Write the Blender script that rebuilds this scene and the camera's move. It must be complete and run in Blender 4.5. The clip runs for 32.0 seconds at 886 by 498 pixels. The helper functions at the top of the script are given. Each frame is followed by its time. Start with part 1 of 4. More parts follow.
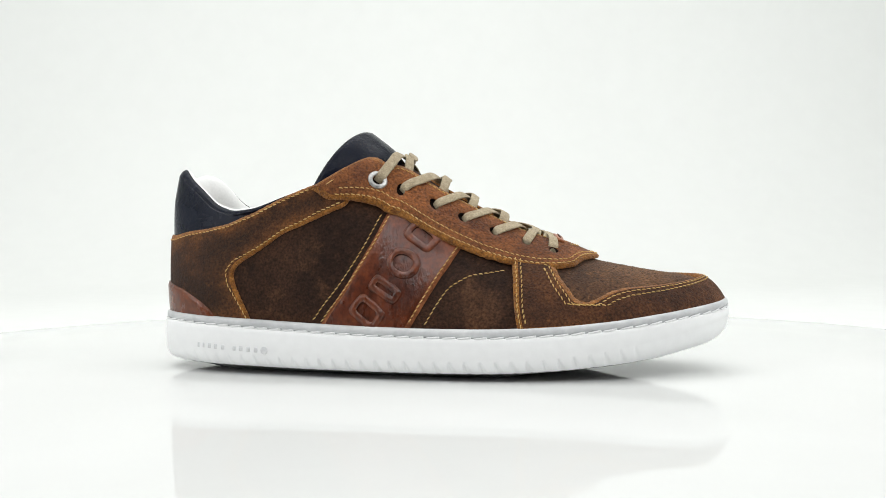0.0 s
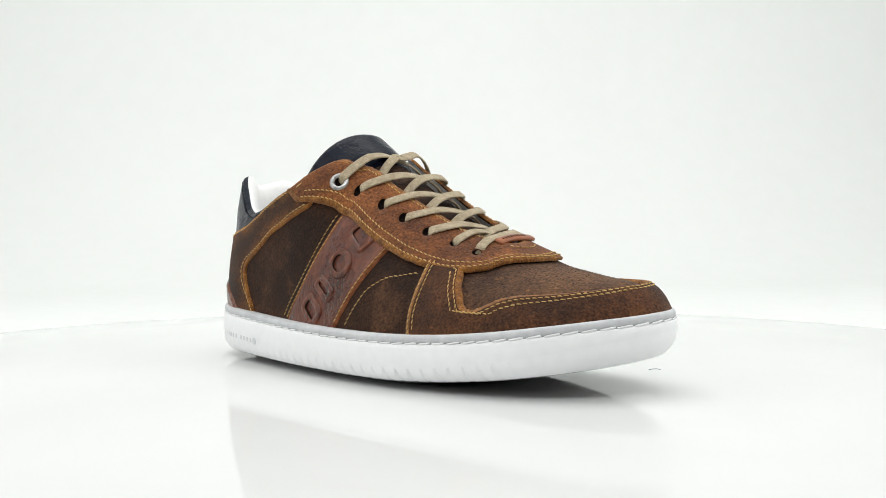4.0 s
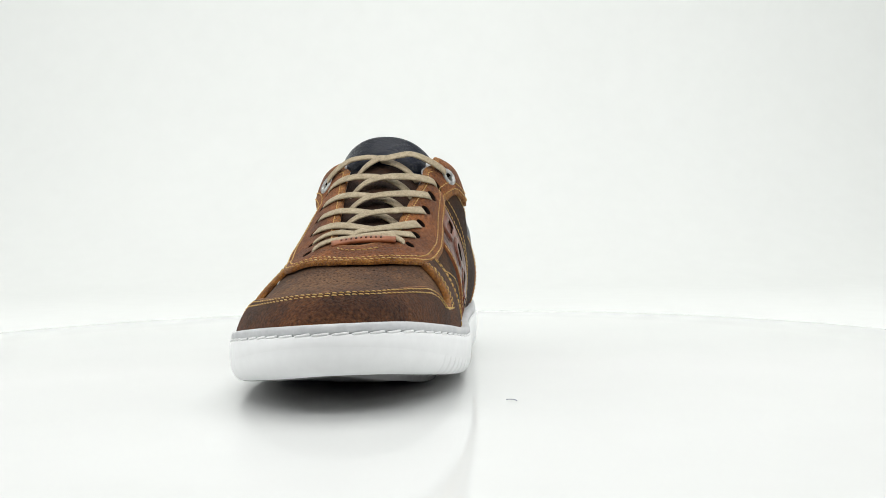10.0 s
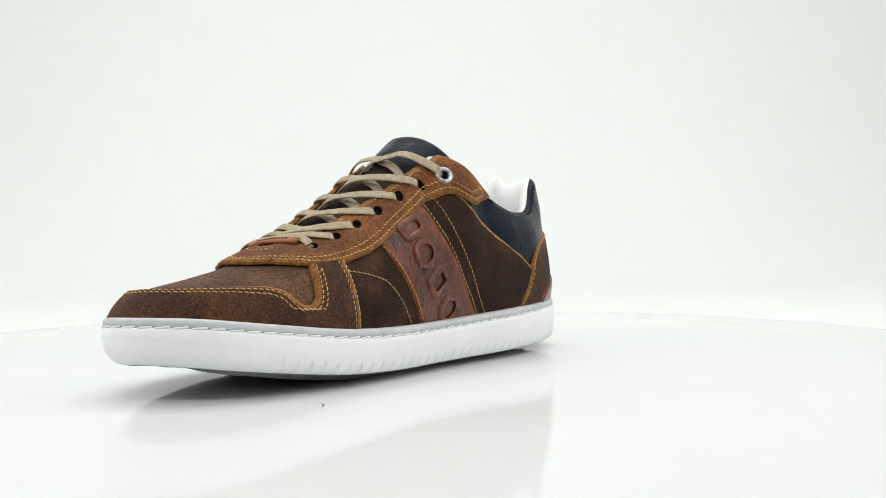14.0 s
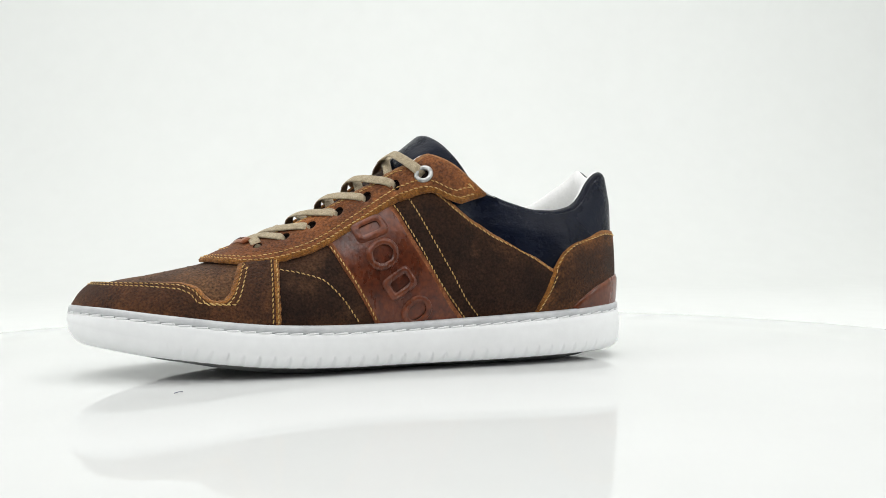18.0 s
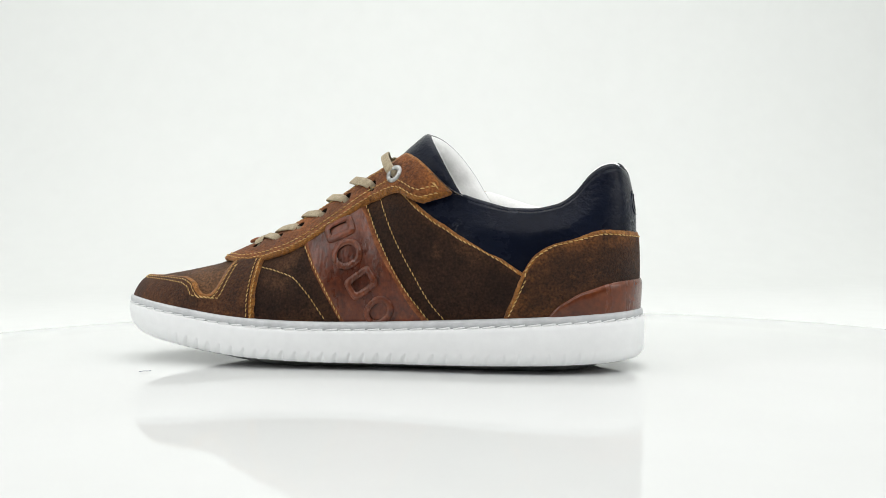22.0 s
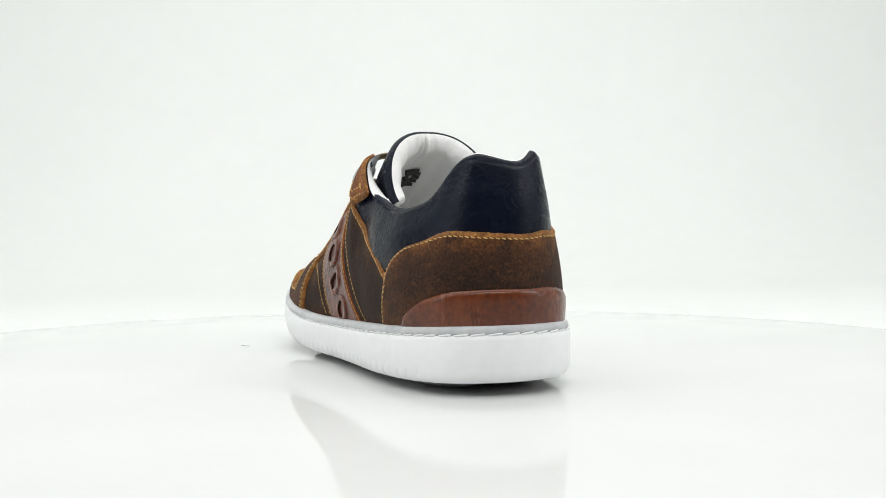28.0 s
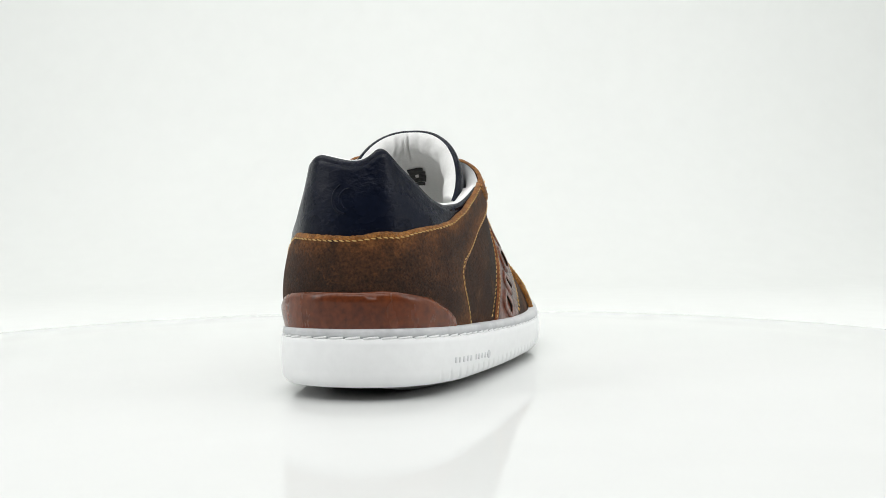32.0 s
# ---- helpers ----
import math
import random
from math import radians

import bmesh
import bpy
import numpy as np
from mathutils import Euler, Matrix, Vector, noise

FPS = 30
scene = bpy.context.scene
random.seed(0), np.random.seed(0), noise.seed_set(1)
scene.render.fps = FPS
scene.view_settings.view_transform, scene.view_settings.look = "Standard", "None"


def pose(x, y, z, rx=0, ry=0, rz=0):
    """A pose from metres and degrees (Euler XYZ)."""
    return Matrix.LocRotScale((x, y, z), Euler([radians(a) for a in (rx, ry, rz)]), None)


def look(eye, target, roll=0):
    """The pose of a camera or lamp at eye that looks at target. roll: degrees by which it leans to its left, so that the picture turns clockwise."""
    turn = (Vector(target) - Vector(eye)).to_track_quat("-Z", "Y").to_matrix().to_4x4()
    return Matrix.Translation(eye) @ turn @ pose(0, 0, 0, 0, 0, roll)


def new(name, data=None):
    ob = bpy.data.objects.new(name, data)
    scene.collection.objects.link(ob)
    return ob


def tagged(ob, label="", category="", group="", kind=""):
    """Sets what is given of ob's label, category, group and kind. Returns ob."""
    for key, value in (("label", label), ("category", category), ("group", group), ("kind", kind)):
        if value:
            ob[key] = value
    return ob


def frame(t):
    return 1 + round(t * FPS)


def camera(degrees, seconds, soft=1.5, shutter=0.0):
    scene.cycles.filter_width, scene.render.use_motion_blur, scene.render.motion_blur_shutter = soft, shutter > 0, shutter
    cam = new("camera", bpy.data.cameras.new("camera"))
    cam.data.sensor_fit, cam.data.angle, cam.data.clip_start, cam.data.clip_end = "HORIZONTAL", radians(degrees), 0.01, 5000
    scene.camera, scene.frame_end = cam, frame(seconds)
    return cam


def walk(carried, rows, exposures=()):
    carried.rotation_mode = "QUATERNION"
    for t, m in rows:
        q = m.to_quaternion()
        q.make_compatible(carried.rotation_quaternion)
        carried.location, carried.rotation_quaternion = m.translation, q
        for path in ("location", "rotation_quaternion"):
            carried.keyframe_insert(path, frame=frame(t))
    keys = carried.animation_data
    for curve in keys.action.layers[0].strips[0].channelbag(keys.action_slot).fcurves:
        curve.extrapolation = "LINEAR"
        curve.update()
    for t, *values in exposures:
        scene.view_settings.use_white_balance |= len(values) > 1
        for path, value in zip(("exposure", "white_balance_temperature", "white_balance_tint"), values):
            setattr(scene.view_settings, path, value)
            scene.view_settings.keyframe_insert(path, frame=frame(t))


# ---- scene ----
from mathutils import geometry

SECONDS = 32.0
TURN = -8.4558  # degrees a second, clockwise seen from above

# ---- camera: on a stand before the turntable ----
cam = camera(48.994, SECONDS, soft=.72)
CAM_AT = pose(0, -.53362, .07021, 89.144, .6365, -2.488)
walk(cam, [(0, CAM_AT), (SECONDS, CAM_AT)], exposures=[(0, .26), (3.5, .242), (6, .212), (SECONDS, .212)])

# ---- light: a white photo booth with unseen soft boxes above, at both sides and over the camera ----
world = bpy.data.worlds.new("booth_air")
world.use_nodes = True
world.node_tree.nodes["Background"].inputs[0].default_value = (1, 1, 1, 1)
world.node_tree.nodes["Background"].inputs[1].default_value = .05
scene.world = world


def soft_box(name, eye, target, w, h, watts, colour=(1, 1, 1)):
    lamp = bpy.data.lights.new(name, "AREA")
    lamp.shape, lamp.size, lamp.size_y, lamp.energy, lamp.color = "RECTANGLE", w, h, watts, colour
    ob = new(name, lamp)
    ob.matrix_world = look(eye, target)
    return ob


for y, watts in ((-.2, 4.1), (.32, 3.2)):
    soft_box("soft_box_top", (0, y, 1.38), (0, y, 0), 1.7, .3, watts)
# added lamp without a known source, evens the backdrop's brightness with the table
soft_box("soft_box_back", (0, .35, 1.36), (0, 1.25, .6), 1.8, .3, 8.4)
soft_box("soft_box_left", (-1.0, -.45, .58), (0, .05, .05), .16, 1.0, 3.6)
soft_box("soft_box_right", (1.0, -.45, .58), (0, .05, .05), .16, 1.0, 3.6)
soft_box("soft_box_front", (0, -.95, 1.0), (0, .05, .05), 1.5, .2, 6)


# ---- materials ----
def link_nodes(m):
    m.use_nodes = True
    t = m.node_tree
    return t, t.nodes, t.links, t.nodes["Principled BSDF"]


def surface(name, colours, scale, rough=.6, bump=((600, .0002),), spec=.5, stretch=(1, 1, 1), sheen=0, spots=None, coat=0, metal=0,
            rough_var=.1, fine=.25, rub=None):
    """A worn surface: colours mixed by noise at the given scale, finer grain over it, bumps as (scale, depth) and worn spots."""
    m = bpy.data.materials.new(name)
    t, N, L, b = link_nodes(m)

    def node(kind, **kw):
        n = N.new(kind)
        for k, q in kw.items():
            n.inputs[k].default_value = q
        return n

    co = N.new("ShaderNodeTexCoord")
    mp = node("ShaderNodeMapping", Scale=stretch)
    L.new(co.outputs["Object"], mp.inputs["Vector"])
    nz = node("ShaderNodeTexNoise", Scale=scale, Detail=7, Roughness=.62)
    L.new(mp.outputs[0], nz.inputs["Vector"])
    ramp = N.new("ShaderNodeValToRGB")
    el = ramp.color_ramp.elements
    n = len(colours)
    for i, c in enumerate(colours):
        at = .3 + .4 * i / max(n - 1, 1)
        e = el[i] if i < 2 else el.new(at)
        e.position, e.color = at, (*c, 1)
    L.new(nz.outputs[0], ramp.inputs[0])
    out = ramp.outputs[0]
    if spots:
        colour, sc, low, high, amount = spots
        s = node("ShaderNodeTexNoise", Scale=sc, Detail=9, Roughness=.7)
        L.new(mp.outputs[0], s.inputs["Vector"])
        r = node("ShaderNodeMapRange")
        r.inputs["From Min"].default_value, r.inputs["From Max"].default_value, r.inputs["To Max"].default_value = low, high, amount
        L.new(s.outputs[0], r.inputs["Value"])
        mix = N.new("ShaderNodeMix")
        mix.data_type = "RGBA"
        L.new(r.outputs[0], mix.inputs["Factor"])
        L.new(out, mix.inputs[6])
        mix.inputs[7].default_value = (*colour, 1)
        out = mix.outputs[2]
    if rub:
        colour, amount = rub
        edge = N.new("ShaderNodeAttribute")
        edge.attribute_name = "rub"
        patch = node("ShaderNodeTexNoise", Scale=75, Detail=6, Roughness=.65)
        L.new(co.outputs["Object"], patch.inputs["Vector"])
        lift = node("ShaderNodeMapRange")
        lift.inputs["From Min"].default_value, lift.inputs["From Max"].default_value, lift.inputs["To Max"].default_value = .36, .66, amount
        L.new(patch.outputs[0], lift.inputs["Value"])
        both = N.new("ShaderNodeMath")
        both.operation = "MULTIPLY"
        L.new(edge.outputs["Fac"], both.inputs[0])
        L.new(lift.outputs[0], both.inputs[1])
        mix = N.new("ShaderNodeMix")
        mix.data_type = "RGBA"
        L.new(both.outputs[0], mix.inputs["Factor"])
        L.new(out, mix.inputs[6])
        mix.inputs[7].default_value = (*colour, 1)
        out = mix.outputs[2]
    g = node("ShaderNodeTexNoise", Scale=bump[0][0] * .8, Detail=3)
    L.new(co.outputs["Object"], g.inputs["Vector"])
    r = node("ShaderNodeMapRange")
    r.inputs["From Min"].default_value, r.inputs["From Max"].default_value = .25, .75
    r.inputs["To Min"].default_value, r.inputs["To Max"].default_value = 1 - fine, 1 + fine
    L.new(g.outputs[0], r.inputs["Value"])
    hsv = N.new("ShaderNodeHueSaturation")
    L.new(out, hsv.inputs["Color"])
    L.new(r.outputs[0], hsv.inputs["Value"])
    L.new(hsv.outputs[0], b.inputs["Base Color"])
    rr = node("ShaderNodeMapRange")
    rr.inputs["To Min"].default_value, rr.inputs["To Max"].default_value = rough - rough_var, rough + rough_var
    L.new(nz.outputs[0], rr.inputs["Value"])
    L.new(rr.outputs[0], b.inputs["Roughness"])
    last = None
    for sc, depth in bump:
        q = node("ShaderNodeTexNoise", Scale=sc, Detail=4, Roughness=.6)
        L.new(mp.outputs[0], q.inputs["Vector"])
        bp = node("ShaderNodeBump", Strength=1.0, Distance=depth)
        L.new(q.outputs[0], bp.inputs["Height"])
        if last:
            L.new(last.outputs[0], bp.inputs["Normal"])
        last = bp
    L.new(last.outputs[0], b.inputs["Normal"])
    b.inputs["Specular IOR Level"].default_value = spec
    b.inputs["Metallic"].default_value = metal
    b.inputs["Sheen Weight"].default_value = sheen
    b.inputs["Sheen Roughness"].default_value = .6
    b.inputs["Coat Weight"].default_value = coat
    b.inputs["Coat Roughness"].default_value = .15
    return m


SUEDE = surface("brown_suede", [(.044, .0138, .0052), (.122, .0390, .0120), (.262, .089, .0240)], 36, .8, ((1000, .0008), (160, .0008)),
                .2, sheen=.06, spots=((.40, .145, .039), 220, .54, .73, .55), fine=.65, rub=((.35, .125, .032), .75))
HEEL_SUEDE = surface("worn_brown_suede", [(.015, .0068, .0039), (.036, .0152, .0072), (.080, .032, .0125)], 26, .82, ((1000, .0008), (160, .0006)),
                     .18, sheen=.04, spots=((.22, .085, .024), 170, .56, .76, .48), stretch=(1, 1, 1.6), fine=.65, rub=((.26, .098, .027), .95))
DARK = surface("dark_nubuck", [(.0125, .0059, .0039), (.026, .0120, .0070), (.058, .0262, .0138)], 22, .72, ((1000, .0006), (60, .0010)),
               .13, sheen=.01, spots=((.150, .070, .032), 36, .52, .78, .7), fine=.65, rub=((.115, .048, .020), .65))
TOEBOX = surface("brown_nubuck", [(.044, .0215, .0118), (.084, .040, .0200), (.155, .076, .034)], 32, .76, ((1000, .0008), (140, .0006)),
                 .2, sheen=.03, spots=((.25, .110, .038), 150, .56, .74, .65), fine=.75, rub=((.23, .098, .036), .7))
EDGE = surface("raw_suede_edge", [(.13, .045, .008), (.25, .095, .016), (.40, .17, .036)], 260, .92, ((1500, .0008), (400, .0008)), .1, sheen=.15, fine=.6)
TAN = surface("tan_leather", [(.038, .0080, .0034), (.096, .0198, .0062), (.178, .042, .0114)], 46, .29, ((520, .00010), (110, .00060), (260, .00024)), .46,
              spots=((.022, .0064, .0034), 120, .50, .68, .8), stretch=(1.5, 1, .7), fine=.5, rub=((.22, .056, .0165), .55))
PATCH = surface("smooth_tan_leather", [(.054, .0124, .0048), (.092, .0217, .0073), (.136, .034, .0106)], 24, .25, ((520, .00006), (70, .00045)), .42,
                spots=((.034, .0086, .0038), 60, .53, .72, .7), stretch=(1.4, 1.4, .5), fine=.35, rub=((.19, .050, .0155), .6))
TOE_SUEDE = surface("dark_reddish_suede", [(.020, .0086, .0046), (.047, .0184, .0084), (.100, .0375, .0140)], 28, .82, ((1000, .0008), (160, .0006)),
                    .18, sheen=.05, spots=((.20, .076, .022), 190, .56, .76, .55), fine=.7, rub=((.20, .076, .022), .45))
TAN_EDGE = surface("cut_tan_edge", [(.13, .040, .016), (.22, .075, .030), (.30, .115, .050)], 260, .8, ((1200, .0005),), .2, fine=.4)
TAG = surface("light_tan_leather", [(.20, .060, .020), (.29, .092, .032), (.36, .125, .048)], 90, .4, ((700, .0002),), .4, fine=.2)
NAVY = surface("navy_leather", [(.0023, .0038, .0102), (.0035, .0055, .0140), (.0052, .0078, .0185)], 30, .27, ((900, .00012), (75, .0005), (330, .00034)), .13,
               stretch=(1, 1, 1.4), rough_var=.07, fine=.15)
LINING = surface("white_lining", [(.80, .80, .78), (.84, .84, .825), (.87, .87, .86)], 30, .6, ((900, .0002), (45, .001)), .3, fine=.04)
RUBBER = surface("white_rubber", [(.85, .86, .86), (.875, .885, .885), (.89, .90, .90)], 14, .5, ((260, .00006), (30, .0001)), .4,
                 spots=((.70, .70, .69), 55, .66, .8, .4), fine=.02)
WELT = surface("grey_welt", [(.50, .51, .52), (.56, .57, .58), (.62, .63, .63)], 60, .55, ((300, .0001),), .35, fine=.06)
# tread grey set darker to carry the shadow under the sole
TREAD = surface("shade_darkened_tread", [(.22, .22, .22), (.27, .27, .27), (.31, .31, .31)], 60, .7, ((300, .0002),), .3, fine=.08)
LACE = surface("waxed_lace", [(.31, .245, .152), (.40, .325, .212), (.48, .40, .275)], 300, .6, ((1800, .0005), (420, .0003)), .35, fine=.3)
THREAD = surface("mustard_thread", [(.43, .25, .068), (.58, .37, .125), (.70, .51, .22)], 200, .7, ((2500, .0001),), .3, fine=.2)
WHITE_THREAD = surface("white_thread", [(.78, .79, .79), (.84, .85, .85), (.88, .88, .88)], 200, .6, ((2500, .0001),), .3, fine=.1)
STEEL = surface("brushed_steel", [(.30, .30, .29), (.42, .42, .41), (.52, .52, .51)], 240, .45, ((500, .00014),), .5, metal=1, fine=.3)
# dark cut walls of the holes, and the shade inside them as colour
HOLE = surface("hole_wall_and_shade", [(.008, .005, .004), (.011, .007, .005), (.014, .008, .006)], 200, .9, ((800, .0001),), .1, fine=.2)
PRINT = surface("grey_print", [(.66, .67, .68), (.69, .70, .71), (.72, .72, .72)], 300, .6, ((800, .00005),), .3, fine=.08)
INK = surface("black_print", [(.03, .03, .03), (.05, .05, .05), (.09, .09, .09)], 400, .7, ((900, .00005),), .3, fine=.3)
FABRIC = surface("white_booth_fabric", [(.712, .725, .710), (.722, .735, .720), (.732, .745, .730)], 1.2, .9, ((40, .00002),), .1, fine=.01)
ACRYLIC = surface("gloss_white_acrylic", [(.695, .705, .695), (.71, .72, .71), (.725, .735, .725)], 6, .03, ((3, .00003),), .045, rough_var=.01, fine=.01)
# for unseen surfaces round the camera, so that glossy leather reflects dark
DARK_SURROUND = surface("unseen_dark_cloth", [(.035, .035, .036), (.045, .045, .046), (.055, .055, .056)], 3, .9, ((200, .0004),), .1, fine=.1)
LINT = surface("grey_lint", [(.10, .11, .15), (.16, .17, .22), (.2, .2, .25)], 300, .8, ((900, .0001),), .2, fine=.2)


OUTLINE = [(0, 0), (.0012, -.0100), (.0060, -.0232), (.0175, -.0338), (.0394, -.0432), (.084, -.0510), (.12, -.0565),
           (.1557, -.0605), (.19, -.0610), (.2225, -.0565), (.255, -.0490), (.276, -.0382), (.2945, -.0220), (.3027, -.0076),
           (.3033, .0060), (.2950, .0208), (.285, .0314), (.2695, .0396), (.2450, .0465), (.215, .0500), (.1815, .0495),
           (.14, .0452), (.11, .0443), (.075, .0453), (.0394, .0420), (.0175, .0343), (.0060, .0234), (.0012, .0100)]


def ring_blur(values, sigma):
    """Smooths a closed run of samples."""
    k = np.fft.fftfreq(len(values))
    return np.fft.ifft(np.fft.fft(values, axis=0) * np.exp(-2 * (np.pi * k * sigma) ** 2)[:, None], axis=0).real


def ring_curve(points, n):
    """A smooth closed curve through the points, n samples at even steps."""
    p = np.array(points, float)
    p = np.vstack([p, p[:1]])
    for _ in range(2):
        d = np.r_[0, np.cumsum(np.linalg.norm(np.diff(p, axis=0), axis=1))]
        u = np.linspace(0, d[-1], n, endpoint=False)
        q = np.stack([np.interp(u, d, p[:, k]) for k in range(p.shape[1])], 1)
        q = ring_blur(q, n * .0045 / d[-1])
        p = np.vstack([q, q[:1]])
    return q


RING = 1440
SOLE = ring_curve(OUTLINE, RING)
_step = np.linalg.norm(np.roll(SOLE, -1, 0) - SOLE, axis=1)
GIRTH = _step.sum()
C = np.r_[0, np.cumsum(_step)[:-1]]
_tan = np.roll(SOLE, -1, 0) - np.roll(SOLE, 1, 0)
_tan /= np.linalg.norm(_tan, axis=1)[:, None]
NORMAL = np.stack([_tan[:, 1], -_tan[:, 0]], 1)
if ((SOLE + .01 * NORMAL - (.15, 0)) ** 2).sum() < ((SOLE - .01 * NORMAL - (.15, 0)) ** 2).sum():
    NORMAL = -NORMAL
TOE = C[np.argmax(SOLE[:, 0])]


def toe_twist(x, y, top):
    """Rise of the forefoot's inner side over its outer side."""
    return np.interp(x, [.16, .205, .245, .28, .304], [0, .4 * top, top, top, .6 * top]) * np.clip(y / .03, -.45, 1)


def welt_z(x, y=0):
    """Height of the welt's upper edge along the shoe."""
    z = np.interp(x, [0, .015, .05, .08, .115, .15, .18, .2, .225, .25, .275, .295, .304],
                  [.0312, .0305, .0286, .0272, .0258, .0250, .0249, .0254, .0270, .0298, .0332, .0360, .0372])
    return z + toe_twist(x, y, .0022)


# Stations round the upper: distance from the heel's middle; top line x, y, z; lower handle out, up; upper handle out, up.
LATERAL = [(0, .0085, 0, .1012), (.008, .0097, -.0078, .1012), (.0135, .0117, -.0122, .1072), (.0185, .0143, -.0150, .1078), (.026, .0190, -.0184, .1015), (.036, .0260, -.0222, .0965), (.045, .0322, -.0256, .0915),
           (.055, .0385, -.0290, .0865), (.072, .0490, -.0335, .0830), (.09, .0640, -.0375, .0844), (.11, .0830, -.0395, .0910), (.126, .0975, -.0395, .0955),
           (.138, .1120, -.0345, .1040), (.148, .1200, -.0250, .1090), (.156, .1260, -.0130, .1125), (.166, .1330, 0, .1135),
           (.182, .1520, 0, .0992), (.202, .1740, 0, .0848), (.226, .1990, 0, .0712), (.246, .2185, 0, .0628),
           (.266, .2360, 0, .0551), (.29, .2530, 0, .0518), (.32, .2650, 0, .0495), (.356, .2700, 0, .0489)]
MEDIAL = [(0, .0085, 0, .1012), (.014, .0115, .0145, .1050), (.026, .0185, .0192, .1035), (.036, .0250, .0220, .0985), (.045, .0305, .0252, .0900),
          (.055, .0375, .0290, .0846), (.072, .0490, .0335, .0820), (.09, .0640, .0350, .0826), (.11, .0830, .0360, .0885), (.122, .0930, .0360, .0940),
          (.134, .1080, .0325, .1072), (.144, .1180, .0240, .1122), (.152, .1250, .0130, .1135), (.162, .1320, 0, .1140),
          (.182, .1520, 0, .0992), (.202, .1740, 0, .0848), (.226, .1990, 0, .0712), (.246, .2185, 0, .0628),
          (.266, .2360, 0, .0551), (.29, .2530, 0, .0518), (.32, .2650, 0, .0495), (.352, .2700, 0, .0489)]
HANDLE_AT = [0, .03, .06, .12, .14, .155, .17, .202, .226, .25, .275, .3, .356]
LOW_OUT = [.0025, .0030, .0045, .0005, -.003, -.0048, -.004, -.005, -.006, -.005, -.003, -.003, -.0055]
LOW_OUT_MEDIAL = [.0025, .0040, .0085, .0100, .0085, .0080, .0070, .005, .002, 0, 0, -.0015, -.0055]
LOW_UP = [.026, .025, .020, .024, .028, .032, .034, .031, .025, .022, .017, .012, .009]
TOP_OUT = [.004, .003, .003, .003, .009, .018, .0235, .020, .0187, .0192, .0192, .0188, .019]
TOP_OUT_MEDIAL = [.004, .003, .0035, .006, .013, .027, .031, .024, .023, .0255, .026, .0235, .020]
TOP_UP = [-.025, -.022, -.016, -.018, -.012, -.004, 0, 0, 0, 0, -.001, -.002, -.003]


def upper_frame():
    """For each step of the ring: base, two handles and top of the upper's section."""
    a = np.where(C <= TOE, C, (GIRTH - C) * .352 / (GIRTH - TOE))
    lat, med = np.array(LATERAL), np.array(MEDIAL)
    top = np.stack([np.where(C <= TOE, np.interp(a, lat[:, 0], lat[:, k]), np.interp(a, med[:, 0], med[:, k])) for k in (1, 2, 3)], 1)
    par = np.stack([np.interp(a, HANDLE_AT, q) for q in (LOW_OUT, LOW_UP, TOP_OUT, TOP_UP)], 1)
    par[:, 0] = np.where(C <= TOE, par[:, 0], np.interp(a, HANDLE_AT, LOW_OUT_MEDIAL))
    par[:, 2] = np.where(C <= TOE, par[:, 2], np.interp(a, HANDLE_AT, TOP_OUT_MEDIAL))
    s = RING * .0035 / GIRTH
    top, par = ring_blur(top, s), ring_blur(par, s)
    base = np.c_[SOLE - np.where(C <= TOE, np.interp(a, [0, .1, .2, .3, .356], [.0056, .0072, .0072, .0058, .0050]), np.interp(a, [0, .08, .12, .2, .3, .356], [.0056, .0062, .0085, .0080, .0062, .0050]))[:, None] * NORMAL, np.zeros(RING)]
    base[:, 2] = ring_blur(welt_z(base[:, 0], base[:, 1])[:, None], s * 1.5)[:, 0] - .0015
    way = base[:, :2] - top[:, :2]
    way = ring_blur(way / np.maximum(np.linalg.norm(way, axis=1), 1e-6)[:, None], s)
    way /= np.linalg.norm(way, axis=1)[:, None]
    low = base + np.c_[NORMAL * par[:, :1], par[:, 1]]
    high = top + np.c_[way * par[:, 2:3], par[:, 3]]
    return base, low, high, top


FRAME = upper_frame()


def upper(w, v):
    """Points of the upper: w metres round the sole from the heel's middle (below 0 the outer side), v from welt 0 to top 1."""
    w, v = np.asarray(w, float), np.asarray(v, float)
    q = np.where(w <= 0, -w, GIRTH - w) / GIRTH * RING
    i = np.floor(q).astype(int)
    f = (q - i)[..., None]
    p = [g[i % RING] * (1 - f) + g[(i + 1) % RING] * f for g in FRAME]
    v = v[..., None]
    return p[0] * (1 - v) ** 3 + 3 * p[1] * v * (1 - v) ** 2 + 3 * p[2] * v ** 2 * (1 - v) + p[3] * v ** 3


def upper_normal(w, v):
    e = 5e-4
    du = upper(w + e, v) - upper(w - e, v)
    v = np.clip(v, .01, .99)
    dv = upper(w, v + .008) - upper(w, v - .008)
    n = np.cross(dv, du)
    return n / np.maximum(np.linalg.norm(n, axis=-1), 1e-9)[..., None]


def ring(p):
    """Place and normal on the upper for rows of (w, v)."""
    return upper(p[:, 0], p[:, 1]), upper_normal(p[:, 0], p[:, 1])


def ridge(p):
    """The same for rows of (a, r): a from the heel along the side, r across the instep: -1 outer welt, 0 middle line, 1 inner welt."""
    w = np.where(p[:, 1] <= 0, -p[:, 0] * TOE / .3533, p[:, 0] * (GIRTH - TOE) / .3533)
    v = np.clip(1 - np.abs(p[:, 1]), 0, 1)
    return upper(w, v), upper_normal(w, v)


# ---- building helpers ----
VS = .075  # metres that one unit of v or r stands for when outlines are drawn


